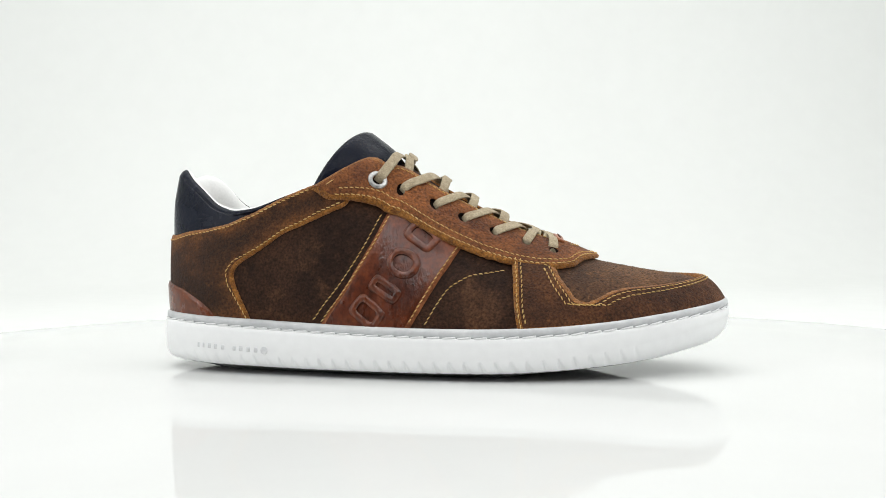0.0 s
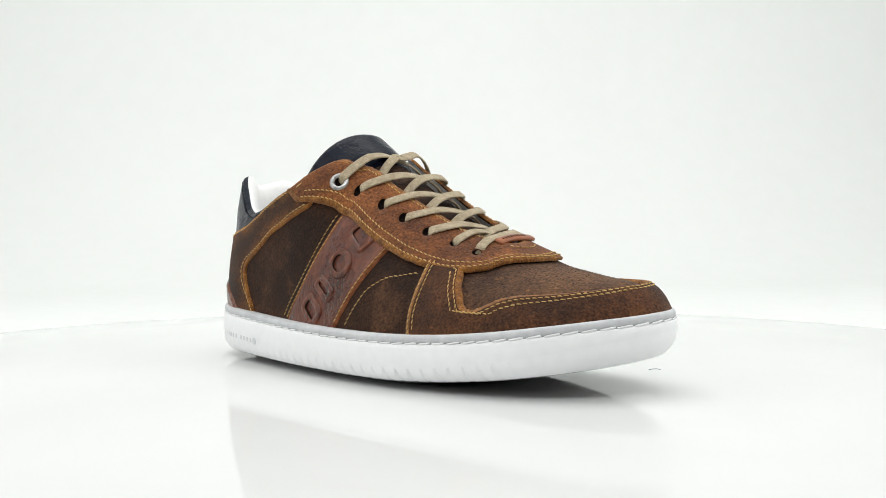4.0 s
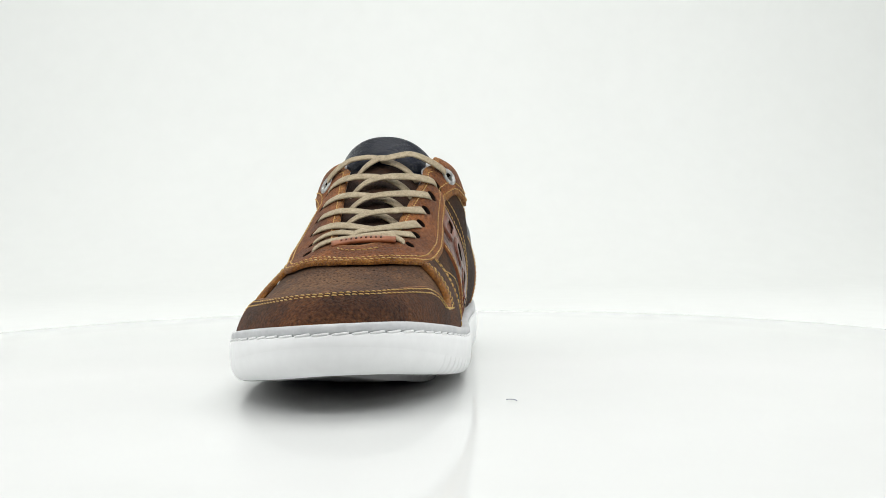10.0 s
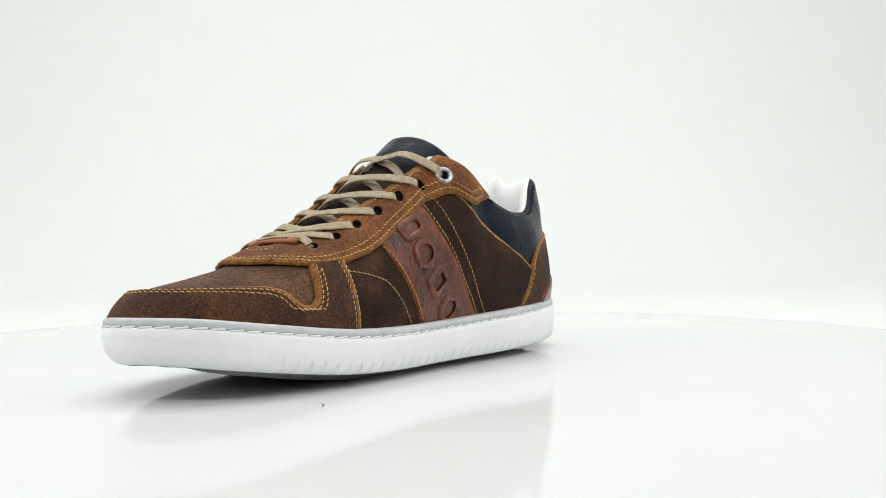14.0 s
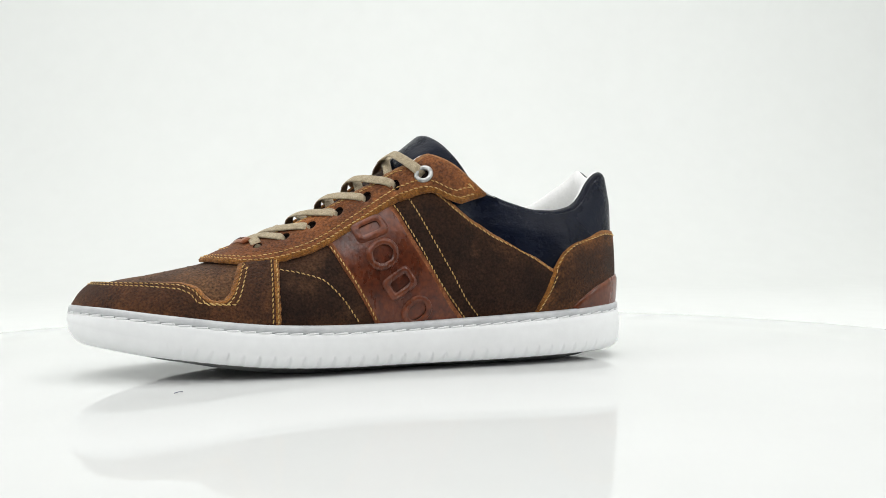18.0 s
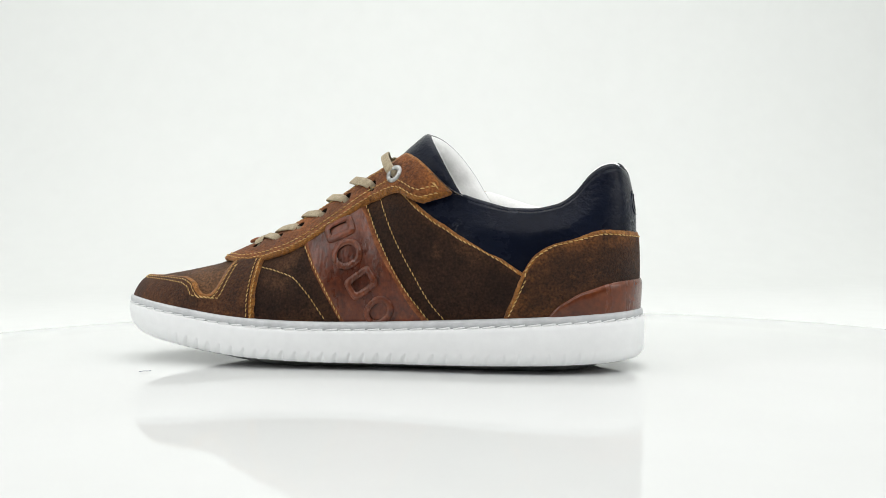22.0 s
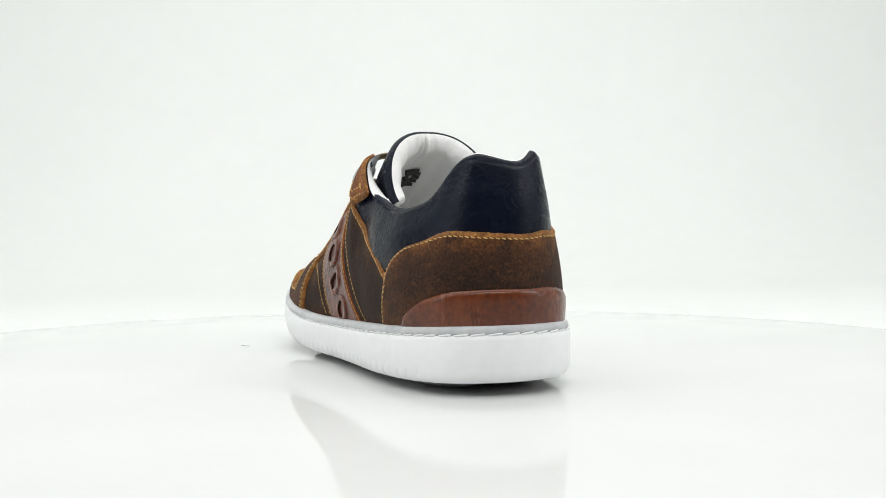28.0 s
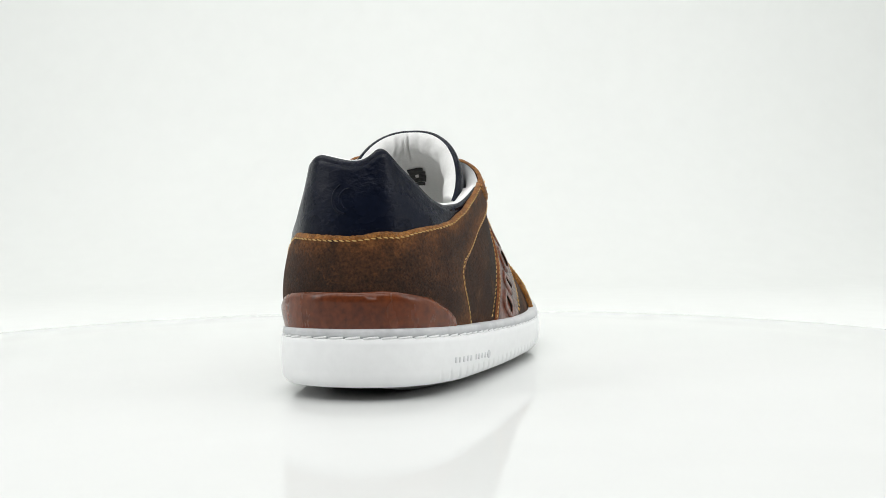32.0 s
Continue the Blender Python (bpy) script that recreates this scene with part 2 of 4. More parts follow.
def mesh_object(name, verts, faces, material, parent=None, label="", smooth=True):
    me = bpy.data.meshes.new(name)
    me.from_pydata([tuple(map(float, q)) for q in verts], [], [tuple(map(int, f)) for f in faces])
    mats = material if isinstance(material, (list, tuple)) else [material]
    for m in mats:
        me.materials.append(m)
    if smooth:
        me.polygons.foreach_set("use_smooth", [True] * len(me.polygons))
    me.update()
    ob = new(name, me)
    if parent:
        ob.parent = parent
    if label:
        tagged(ob, label)
    return ob


def part(name, bm, material, parent, label="", smooth=True):
    """Links a bmesh as one mesh object under a thing or a part."""
    me = bpy.data.meshes.new(name)
    bm.to_mesh(me)
    bm.free()
    me.materials.append(material)
    if smooth:
        me.polygons.foreach_set("use_smooth", [True] * len(me.polygons))
    ob = new(name, me)
    if parent:
        ob.parent = parent
    if label:
        tagged(ob, label)
    return ob


def metric(points):
    """Outline points in millimetres and v (or r) to metres."""
    p = np.array(points, float)
    return np.c_[p[:, 0] / 1000, p[:, 1] * VS]


def unmetric(p):
    return np.c_[p[:, 0], p[:, 1] / VS]


def loop_of(points, step=.0011, soft=.0016):
    """A closed outline at even steps with slightly rounded corners."""
    p = np.vstack([points, points[:1]])
    d = np.r_[0, np.cumsum(np.linalg.norm(np.diff(p, axis=0), axis=1))]
    n = max(12, int(d[-1] / step))
    u = np.linspace(0, d[-1], n, endpoint=False)
    q = np.stack([np.interp(u, d, p[:, k]) for k in (0, 1)], 1)
    return ring_blur(q, soft / (d[-1] / n)) if soft else q


def path_of(points, step=.0005, soft=.004):
    """An open line at even steps, its bends rounded."""
    p = np.array(points, float)
    d = np.r_[0, np.cumsum(np.linalg.norm(np.diff(p, axis=0), axis=1))]
    n = max(8, int(d[-1] / step))
    u = np.linspace(0, d[-1], n)
    q = np.stack([np.interp(u, d, p[:, k]) for k in range(p.shape[1])], 1)
    m = max(1, int(soft / (d[-1] / n)))
    pad = np.vstack([2 * q[0] - q[m:0:-1], q, 2 * q[-1] - q[-2:-m - 2:-1]]) if len(q) > m + 2 else q
    if len(q) > m + 2:
        k = np.hanning(2 * m + 3)[1:-1]
        k /= k.sum()
        q = np.stack([np.convolve(pad[:, c], k, "valid") for c in range(p.shape[1])], 1)
    return q


def inside(p, loop):
    x, y = p[:, :1], p[:, 1:]
    a, b = loop, np.roll(loop, -1, 0)
    cross = ((a[:, 1] > y) != (b[:, 1] > y)) & (x < (b[:, 0] - a[:, 0]) * (y - a[:, 1]) / (b[:, 1] - a[:, 1] + 1e-15) + a[:, 0])
    return cross.sum(1) % 2 == 1


def inset(loop, d):
    t = np.roll(loop, -1, 0) - np.roll(loop, 1, 0)
    t /= np.maximum(np.linalg.norm(t, axis=1), 1e-9)[:, None]
    area = (loop[:, 0] * np.roll(loop[:, 1], -1) - loop[:, 1] * np.roll(loop[:, 0], -1)).sum()
    n = np.c_[-t[:, 1], t[:, 0]] * (1 if area > 0 else -1)
    return loop + n * d


def panel(name, points, place, lift, thick, material, edge, parent, label="", holes=(), ragged=.00034, band=.0020, grid=.0022,
          soft=.0016, puff=None):
    """A piece of leather with thickness and a worn edge, laid on the upper. points: its outline in (mm, v)."""
    outer = loop_of(metric(points), soft=soft)
    inner = inset(outer, band)
    if ragged:
        jig = np.array([(noise.noise((q[0] * 900, q[1] * 900, 3.1)), noise.noise((q[0] * 900, q[1] * 900, 7.7))) for q in outer])
        outer = outer + jig * ragged
    low, high = inner.min(0), inner.max(0)
    gx, gy = np.meshgrid(np.arange(low[0], high[0], grid), np.arange(low[1], high[1], grid), indexing="ij")
    dots = np.c_[gx.ravel(), gy.ravel()]
    dots = dots[inside(dots, inset(inner, grid * .6))]
    rims = []
    for h in holes:
        h = np.array(h, float)
        dots = dots[~inside(dots, inset(h, -grid * .5))] if len(dots) else dots
        rims.append(h)
    verts = [inner] + rims + [dots]
    runs, k = [], 0
    for q in [inner] + rims:
        runs.append((k, len(q)))
        k += len(q)
    flat = np.vstack(verts)
    edges = [(s + i, s + (i + 1) % n) for s, n in runs for i in range(n)]
    cv, _, cf, came, _, _ = geometry.delaunay_2d_cdt([Vector(q) for q in flat], edges, [], 0, 1e-7)
    cv = np.array([tuple(q) for q in cv])
    tri = np.array([f for f in cf if len(f) == 3])
    mid = cv[tri].mean(1)
    keep = inside(mid, inner)
    for h in rims:
        keep &= ~inside(mid, h)
    tri = tri[keep]
    where = {}
    for i, srcs in enumerate(came):
        for s in srcs:
            where[s] = i
    n_top = len(cv)

    def lay(flat_points, height):
        q = unmetric(flat_points)
        p, nn = place(q)
        extra = puff(q)[:, None] if puff else 0
        return p + nn * (height + extra)

    top = lay(cv, lift + thick)
    rings_v = [top, lay(outer, lift + thick * .55), lay(outer, lift - .0006)]
    faces = [tuple(f) for f in tri]
    kinds = [0] * len(faces)
    n = len(inner)
    o1, o2 = n_top, n_top + n
    ids = [where[i] for i in range(n)]
    for i in range(n):
        j = (i + 1) % n
        faces += [(ids[i], ids[j], o1 + j, o1 + i), (o1 + i, o1 + j, o2 + j, o2 + i)]
        kinds += [1, 1]
    base = n_top + 2 * n
    for (s, m), h in zip(runs[1:], rims):
        rings_v.append(lay(h, lift - .0006))
        for i in range(m):
            j = (i + 1) % m
            faces.append((where[s + i], where[s + j], base + j, base + i))
            kinds.append(2)
        base += m
    ob = mesh_object(name, np.vstack(rings_v), faces, [material, edge] + ([HOLE] if holes else []), parent, label)
    ob.data.polygons.foreach_set("material_index", kinds)
    rubbed = np.ones(len(ob.data.vertices))
    for k in range(0, n_top, 400):
        far = np.sqrt(((cv[k:k + 400, None] - outer[None, ::3]) ** 2).sum(2).min(1))
        rubbed[k:min(k + 400, n_top)] = np.exp(-(far / .0065) ** 1.5)
    ob.data.attributes.new("rub", "FLOAT", "POINT").data.foreach_set("value", rubbed)
    bm = bmesh.new()
    bm.from_mesh(ob.data)
    bmesh.ops.recalc_face_normals(bm, faces=bm.faces)
    bm.to_mesh(ob.data)
    bm.free()
    return ob


def hole_ring(a, b, radius, n=14):
    """A round hole's rim round (mm, v)."""
    c = metric([(a, b)])[0]
    t = np.linspace(0, 2 * np.pi, n, endpoint=False)
    return c + radius * np.c_[np.cos(t), np.sin(t)]


def stitches(name, line, nrm, parent, material=None, pitch=.0027, length=.0021, radius=.0003, label=""):
    """Thread stitches along a line of places, each a small bulged bar, as one mesh."""
    d = np.r_[0, np.cumsum(np.linalg.norm(np.diff(line, axis=0), axis=1))]
    verts, faces = [], []
    for s in np.arange(pitch * .3, d[-1] - length, pitch):
        at = [np.array([np.interp(s + length * f, d, line[:, k]) for k in range(3)]) for f in (0, .2, .5, .8, 1)]
        nn = np.array([np.interp(s + length * .5, d, nrm[:, k]) for k in range(3)])
        nn /= np.linalg.norm(nn)
        ax = at[-1] - at[0]
        ax /= max(np.linalg.norm(ax), 1e-9)
        side = np.cross(ax, nn)
        side /= max(np.linalg.norm(side), 1e-9)
        side_tilt = side * .00012
        b = len(verts)
        for k, (p, r, up) in enumerate(zip(at, (.35, .95, 1.1, .95, .35), (-.8, -.05, .2, -.05, -.8))):
            for j in range(6):
                t = j * math.pi / 3
                verts.append(p + nn * (up * radius + math.sin(t) * radius * r) * .7 + side * math.cos(t) * radius * r * .95 + side_tilt * (k - 2))
        for k in range(4):
            for j in range(6):
                faces.append((b + k * 6 + j, b + k * 6 + (j + 1) % 6, b + k * 6 + 6 + (j + 1) % 6, b + k * 6 + 6 + j))
        faces += [tuple(b + j for j in range(5, -1, -1)), tuple(b + 24 + j for j in range(6))]
    return tagged(mesh_object(name, verts, faces, material or THREAD, parent, label), kind="stuff")


def seam(points, place, lift, parent, name="stitching", soft=.004, **kw):
    """A stitched seam along (mm, v) points on the upper."""
    q = unmetric(path_of(metric(points), soft=soft))
    p, n = place(q)
    return stitches(name, p + n * lift, n, parent, **kw)


def seam_rows(points, place, lift, parent, shift=.0026, **kw):
    """Two seams side by side."""
    m = path_of(metric(points))
    t = np.gradient(m, axis=0)
    t /= np.maximum(np.linalg.norm(t, axis=1), 1e-9)[:, None]
    for s in (0, shift):
        q = unmetric(m + np.c_[-t[:, 1], t[:, 0]] * s)
        p, n = place(q)
        stitches("stitching", p + n * lift, n, parent, **kw)


def ribbon(name, line, nrm, width, thick, material, parent, label="", n=12, taper=0):
    """A flat rounded cord swept along a line."""
    t = np.gradient(line, axis=0)
    t /= np.linalg.norm(t, axis=1)[:, None]
    side = np.cross(t, nrm)
    side /= np.linalg.norm(side, axis=1)[:, None]
    up = np.cross(side, t)
    ang = np.linspace(0, 2 * np.pi, n, endpoint=False)
    cx, cy = np.sign(np.cos(ang)) * np.abs(np.cos(ang)) ** .6, np.sign(np.sin(ang)) * np.abs(np.sin(ang)) ** .6
    m = len(line)
    wob = 1 + .06 * np.sin(np.linspace(0, 9, m) + line[:, 0] * 300)
    if taper:
        left = np.r_[np.cumsum(np.linalg.norm(np.diff(line, axis=0), axis=1)[::-1])[::-1], 0]
        wob = wob * np.interp(left, [0, .008], [taper, 1])
    verts = (line[:, None] + side[:, None] * (cx * width / 2)[None, :, None] * wob[:, None, None] + up[:, None] * (cy * thick / 2)[None, :, None]).reshape(-1, 3)
    faces = [(i * n + j, i * n + (j + 1) % n, (i + 1) * n + (j + 1) % n, (i + 1) * n + j) for i in range(m - 1) for j in range(n)]
    faces += [tuple(range(n - 1, -1, -1)), tuple((m - 1) * n + j for j in range(n))]
    return mesh_object(name, verts, faces, material, parent, label)


def sweep_rows(name, rows, material, parent, label="", closed=True, cap=False):
    """Joins equal rows of places into one skin."""
    m, n = len(rows), len(rows[0])
    verts = np.vstack(rows)
    last = n if closed else n - 1
    faces = [(i * n + j, i * n + (j + 1) % n, (i + 1) * n + (j + 1) % n, (i + 1) * n + j) for i in range(m - 1) for j in range(last)]
    if cap:
        faces.append(tuple((m - 1) * n + j for j in range(n)))
    return mesh_object(name, verts, faces, material, parent, label)


# ---- the booth ----
def build_booth():
    # table and backdrop in one sweep of fabric
    prof = [(y, -.005) for y in np.linspace(-.44, .75, 10)]
    prof += [(.75 + .5 * math.sin(a), .495 - .5 * math.cos(a)) for a in np.linspace(.1, math.pi / 2, 14)]
    prof += [(1.25, z) for z in np.linspace(.6, 1.42, 6)]
    xs = np.linspace(-1.15, 1.15, 13)
    rows = [[(x, y, z) for x in xs] for y, z in prof]
    sweep = sweep_rows("backdrop", [np.array(r) for r in rows], FABRIC, None, closed=False)
    tagged(sweep, "white seamless fabric backdrop sweeping up behind the turntable", "backdrop", kind="structure")
    for name, lo, hi in (("wall_west", (-1.19, -.35, -.06), (-1.15, 1.29, 1.46)), ("wall_east", (1.15, -.35, -.06), (1.19, 1.29, 1.46)),
                         ("wall_southwest", (-1.19, -1.19, -.06), (-1.15, -.35, 1.46)), ("wall_southeast", (1.15, -1.19, -.06), (1.19, -.35, 1.46)),
                         ("floor", (-1.15, -1.15, -.06), (1.15, -.44, -.006)),
                         ("wall_south", (-1.15, -1.19, -.06), (1.15, -1.15, 1.46)), ("ceiling", (-1.15, -1.15, 1.42), (1.15, 1.29, 1.46))):
        bm = bmesh.new()
        bmesh.ops.create_cube(bm, size=1, matrix=Matrix.Translation([(a + b) / 2 for a, b in zip(lo, hi)]) @ Matrix.Diagonal([b - a for a, b in zip(lo, hi)] + [1]))
        # south sides and floor: out of view, added dark to shape the reflections
        dark = "south" in name or name == "floor"
        tagged(part(name, bm, DARK_SURROUND if dark else FABRIC, None, smooth=False), "unseen dark grey cloth round the camera, added to darken reflections" if dark else "white fabric side of the photo booth", "wall", kind="structure")


def build_turntable():
    table = tagged(new("turntable"), "round glossy white acrylic turntable", "turntable")
    r, n = .375, 320
    ang = np.linspace(0, 2 * np.pi, n, endpoint=False)
    ring_at = lambda rr, z: np.c_[rr * np.cos(ang), rr * np.sin(ang), np.full(n, z)]
    rows = [ring_at(q, 0) for q in (.002, .1, .2, .3, r - .006)] + [ring_at(r - .003, -.0003), ring_at(r - .001, -.0011), ring_at(r, -.0022), ring_at(r, -.0036), ring_at(r - .001, -.0040), ring_at(.002, -.0040)]
    sweep_rows("disc", rows, ACRYLIC, table, cap=True)
    top = table.children[0].data
    bm = bmesh.new()
    bm.from_mesh(top)
    bm.faces.new([v for v in bm.verts][:n])
    bmesh.ops.recalc_face_normals(bm, faces=bm.faces)
    bm.to_mesh(top)
    bm.free()
    rows = [ring_at(.12, -.0040), ring_at(.13, -.0049)]
    sweep_rows("foot", rows, FABRIC, table)
    return table


def build_lint():
    line = path_of([(-.0032, -.0006, .0003), (-.0015, .0004, .0004), (.0008, .0001, .0006), (.0030, -.0009, .0003)], step=.0003, soft=.001)
    nrm = np.tile((0, 0, 1.), (len(line), 1))
    ob = ribbon("lint_fibre", line, nrm, .0004, .0003, LINT, None, n=6)
    return tagged(ob, "short curled grey lint fibre lying on the disc", "lint")


# ---- the sneaker ----
def edge_z(x):
    """Height of the side wall's lower edge."""
    return np.interp(x, [0, .03, .06, .1, .17, .2, .225, .25, .275, .304], [.0062, .0050, .0044, .0038, .0038, .0044, .0062, .0088, .0122, .0165])


def build_sole(shoe):
    s = RING * .004 / GIRTH
    zt = ring_blur(welt_z(SOLE[:, 0], SOLE[:, 1])[:, None], s * 1.5)[:, 0]
    zb = edge_z(SOLE[:, 0]) + toe_twist(SOLE[:, 0], SOLE[:, 1], .0020)
    zb = ring_blur(zb[:, None], s * 2)[:, 0]
    end = ring_blur(np.interp(SOLE[:, 0], [0, .02, .05, .22, .27, .304], [.0042, .0042, .0035, .0035, .006, .0115])[:, None], s)[:, 0]
    tall = ring_blur(np.interp(SOLE[:, 0], [0, .04, .22, .27, .304], [.0065, .006, .006, .009, .0125])[:, None], s)[:, 0]
    # wedge grooves along the lower edge
    pitch = .0074
    lean = np.where(C < TOE, 1, -1) * .45
    zone = np.interp(SOLE[:, 0], [.018, .03, .08, .13, .245, .262], [0, .6, .65, 1, 1, 0])
    rows = []

    def row(out, z, groove=0):
        return np.c_[SOLE + NORMAL * (out - groove * zone)[:, None], z]

    one = np.ones(RING)
    body = [row(-.0085 * one, zt - .0042), row(-.0012 * one, zt - .0042), row(-.0004 * one, zt - .0040), row(.0001 * one, zt - .0046)]
    for f in (.15, .35, .5, .62, .72, .8, .88, .94, 1):
        z = (zt - .0046) * (1 - f) + (zb + tall * .999) * f
        body.append(row(.0004 * one * math.sin(math.pi * f), z, 0))
    for a in np.linspace(.12, 1, 9) * math.pi / 2:
        z = zb + tall * (1 - math.sin(a))
        half = .0021 * math.sin(a) ** .7
        ph = np.abs(((C + lean * (z - zb)) / pitch) % 1 - .5) * pitch
        g = np.clip(1 - ph / half, 0, 1) ** .6 * .0010
        body.append(row(-end * (1 - math.cos(a)), z, g))
    body.append(row(-end - .003, zb + .0006))
    sole = sweep_rows("sole", body, RUBBER, shoe, "white rubber cup sole with small wedge grooves along its lower edge")
    # tread under it
    lift = ring_blur(np.interp(SOLE[:, 0], [0, .02, .045, .19, .22, .25, .275, .304], [.0038, .0014, 0, 0, .0030, .0074, .0108, .0152])[:, None], s)[:, 0]
    rows = [np.c_[SOLE - NORMAL * (end + i)[:, None], zb + z] for i, z in ((.0030, .0008), (.0002, .0004), (.0002, -.0002), (.0016, -.0004), (.0130, -.0004))]
    rows += [np.c_[SOLE - NORMAL * (end + .0140)[:, None], np.minimum(lift + .0004, zb - .001)], np.c_[SOLE - NORMAL * (end + .016)[:, None], lift]]
    mid = np.array([.15, 0])
    for f in (.6, .3, .03):
        p = mid * (1 - f) + (SOLE - NORMAL * (end + .016)[:, None]) * f
        rows.append(np.c_[p, np.interp(p[:, 0], [0, .02, .045, .19, .22, .25, .275, .304], [.0038, .0014, 0, 0, .0030, .0074, .0108, .0152])])
    sweep_rows("outsole", rows, TREAD, shoe, "flat rubber outsole, its grey darkened to deepen the shade under it", cap=True)
    # welt strip with its stitched channel
    rows = [row(-.0105 * one, zt - .001), row(-.0045 * one, zt + .0002), row(-.0016 * one, zt), row(-.0007 * one, zt - .0005),
            row(-.0004 * one, zt - .0014), row(-.0004 * one, zt - .0030), row(-.0012 * one, zt - .0038), row(-.0016 * one, zt - .0044)]
    welt = sweep_rows("welt", rows, WELT, shoe, "pale grey rubber welt strip")
    # one long stitch mesh shared by all
    line = np.array([(x, 0, .0002 - .0005 * (x / .0032) ** 2) for x in np.linspace(-.0032, .0032, 9)])
    proto = ribbon("stitch", line, np.tile((0, 0, 1.), (9, 1)), .00085, .0007, WHITE_THREAD, welt, n=8)
    count = int(GIRTH / .0076)
    for k in range(count):
        i = int((k + .5) / count * RING)
        p = SOLE[i] - NORMAL[i] * .0004
        j, h = (i + 6) % RING, (i - 6) % RING
        ax = Vector((*(SOLE[j] - SOLE[h]), zt[j] - zt[h])).normalized()
        out = Vector((*NORMAL[i], .25)).normalized()
        side = out.cross(ax).normalized()
        out = ax.cross(side)
        m = Matrix((ax, side, out)).transposed().to_4x4()
        m.translation = (*p, zt[i] - .0037)
        ob = proto if k == 0 else new("stitch", proto.data)
        ob.parent = welt
        ob.matrix_basis = m @ Matrix.Rotation(.085 + random.uniform(-.02, .02), 4, "Z")
    return sole, zt


def wall_point(c, z, out):
    """A place on the sole's side wall, c metres from the heel's middle round the outer side."""
    i = c / GIRTH * RING
    k = int(i) % RING
    return Vector((*(SOLE[k] + NORMAL[k] * out), z)), Vector((*NORMAL[k], 0)), Vector((*_tan[k], 0))


def build_sole_print(sole, zt):
    """A row of small grey bars and a disc pressed into the heel's side wall."""
    c = .0560
    widths = [.0027, .0020, .0033, .0031, .0031, 0, .0029, .0034, .0031, .0033]
    for wd in widths:
        if wd:
            bm = bmesh.new()
            bmesh.ops.create_cube(bm, size=1, matrix=Matrix.Diagonal((wd * .62, .0025, .0003, 1)))
            bmesh.ops.bevel(bm, geom=bm.edges[:], offset=.0001, segments=1, affect="EDGES")
            ob = part("print_bar", bm, PRINT, sole)
            k = int((c + wd / 2) / GIRTH * RING)
            z = zt[k] - .0148
            p, nn, tt = wall_point(c + wd / 2, z, .00032)
            ob.matrix_basis = Matrix.Translation(p) @ Matrix((tt, Vector((0, 0, 1)), nn)).transposed().to_4x4()
        c += (wd if wd else .0018) + .0010
    bm = bmesh.new()
    bmesh.ops.create_cone(bm, cap_ends=True, segments=24, radius1=.0020, radius2=.0019, depth=.0006)
    ob = part("print_disc", bm, PRINT, sole, smooth=False)
    p, nn, tt = wall_point(c + .0022, zt[int(c / GIRTH * RING)] - .0148, .00032)
    ob.matrix_basis = Matrix.Translation(p) @ Matrix((tt, Vector((0, 0, 1)), nn)).transposed().to_4x4()


COUNTER = [(-87, -0.02), (-81, 0.18), (-77, 0.32), (-76, 0.41), (-79, 0.48), (-91, 0.58), (-107, 0.685), (-126, 0.715), (-141, 0.66),
           (-142, 0.8), (-134, 0.94), (-126, 1), (-118, 1), (-108, 0.985), (-95, 0.965), (-80, 0.91), (-64, 0.815), (-52, 0.745), (-42, 0.67), (-32, 0.603), (-22, 0.536),
           (-14, 0.531), (-8, 0.558), (0, 0.561), (10, 0.541), (19, 0.542), (28, 0.56), (38, 0.6), (50, 0.65), (62, 0.65), (72, 0.565), (78, 0.4), (83, 0.19), (90, -0.02)]
QUARTER_OUTER = [(-66, -.02), (-240, -.02), (-240, .5), (-200, .53), (-168, .56), (-145, .7), (-126, .88), (-100, .86), (-66, .5)]
QUARTER_INNER = [(66, -.02), (240, -.02), (240, .53), (200, .55), (168, .62), (148, .72), (142, .69), (131, .675), (118, .69), (102, .62), (89, .53), (78, .40), (66, .26)]
HEEL_PATCH = [(-67, -.02), (-62, .09), (-54, .155), (-42, .205), (-24, .222), (0, .228), (20, .222), (36, .22), (50, .20), (61, .12), (69, -.02)]
STRIPE_OUTER = [(-163, .56), (-153, .41), (-143, .29), (-131, .12), (-124, -.02), (-171, -.02), (-183, .17), (-192, .32), (-201, .52)]
STRIPE_INNER = [(201, .53), (192, .31), (184, .17), (173, -.02), (125, -.02), (134, .11), (143, .25), (154, .39), (168, .6)]
# the toe guard runs on past the toe's middle to the inner side
TOE_GUARD = [(-222, .5), (-224, .29), (-225, .12), (-227, -.02), (-290, -.02), (-353, -.02), (-410, -.02), (-476, -.02), (-476, .14), (-476, .30), (-477, .52),
             (-457.5, .56), (-456, .51), (-453.3, .36), (-451.2, .25), (-447.6, .187), (-443, .182), (-439.6, .235), (-435.5, .335), (-428, .415), (-408.6, .482),
             (-388.6, .508), (-372.6, .540), (-356.6, .557), (-340, .527), (-326, .480), (-312, .432), (-297, .390), (-281, .343), (-272, .29), (-264, .205),
             (-259.5, .175), (-255, .20), (-251, .29), (-247, .37), (-244, .46), (-241.5, .52)]
VAMP = [(234, -.62), (238, -.75), (262, -.9), (290, -.8), (320, -.7), (359, -.62), (359, .62), (320, .66), (290, .75), (262, .9), (238, .75), (234, .62), (240, 0)]
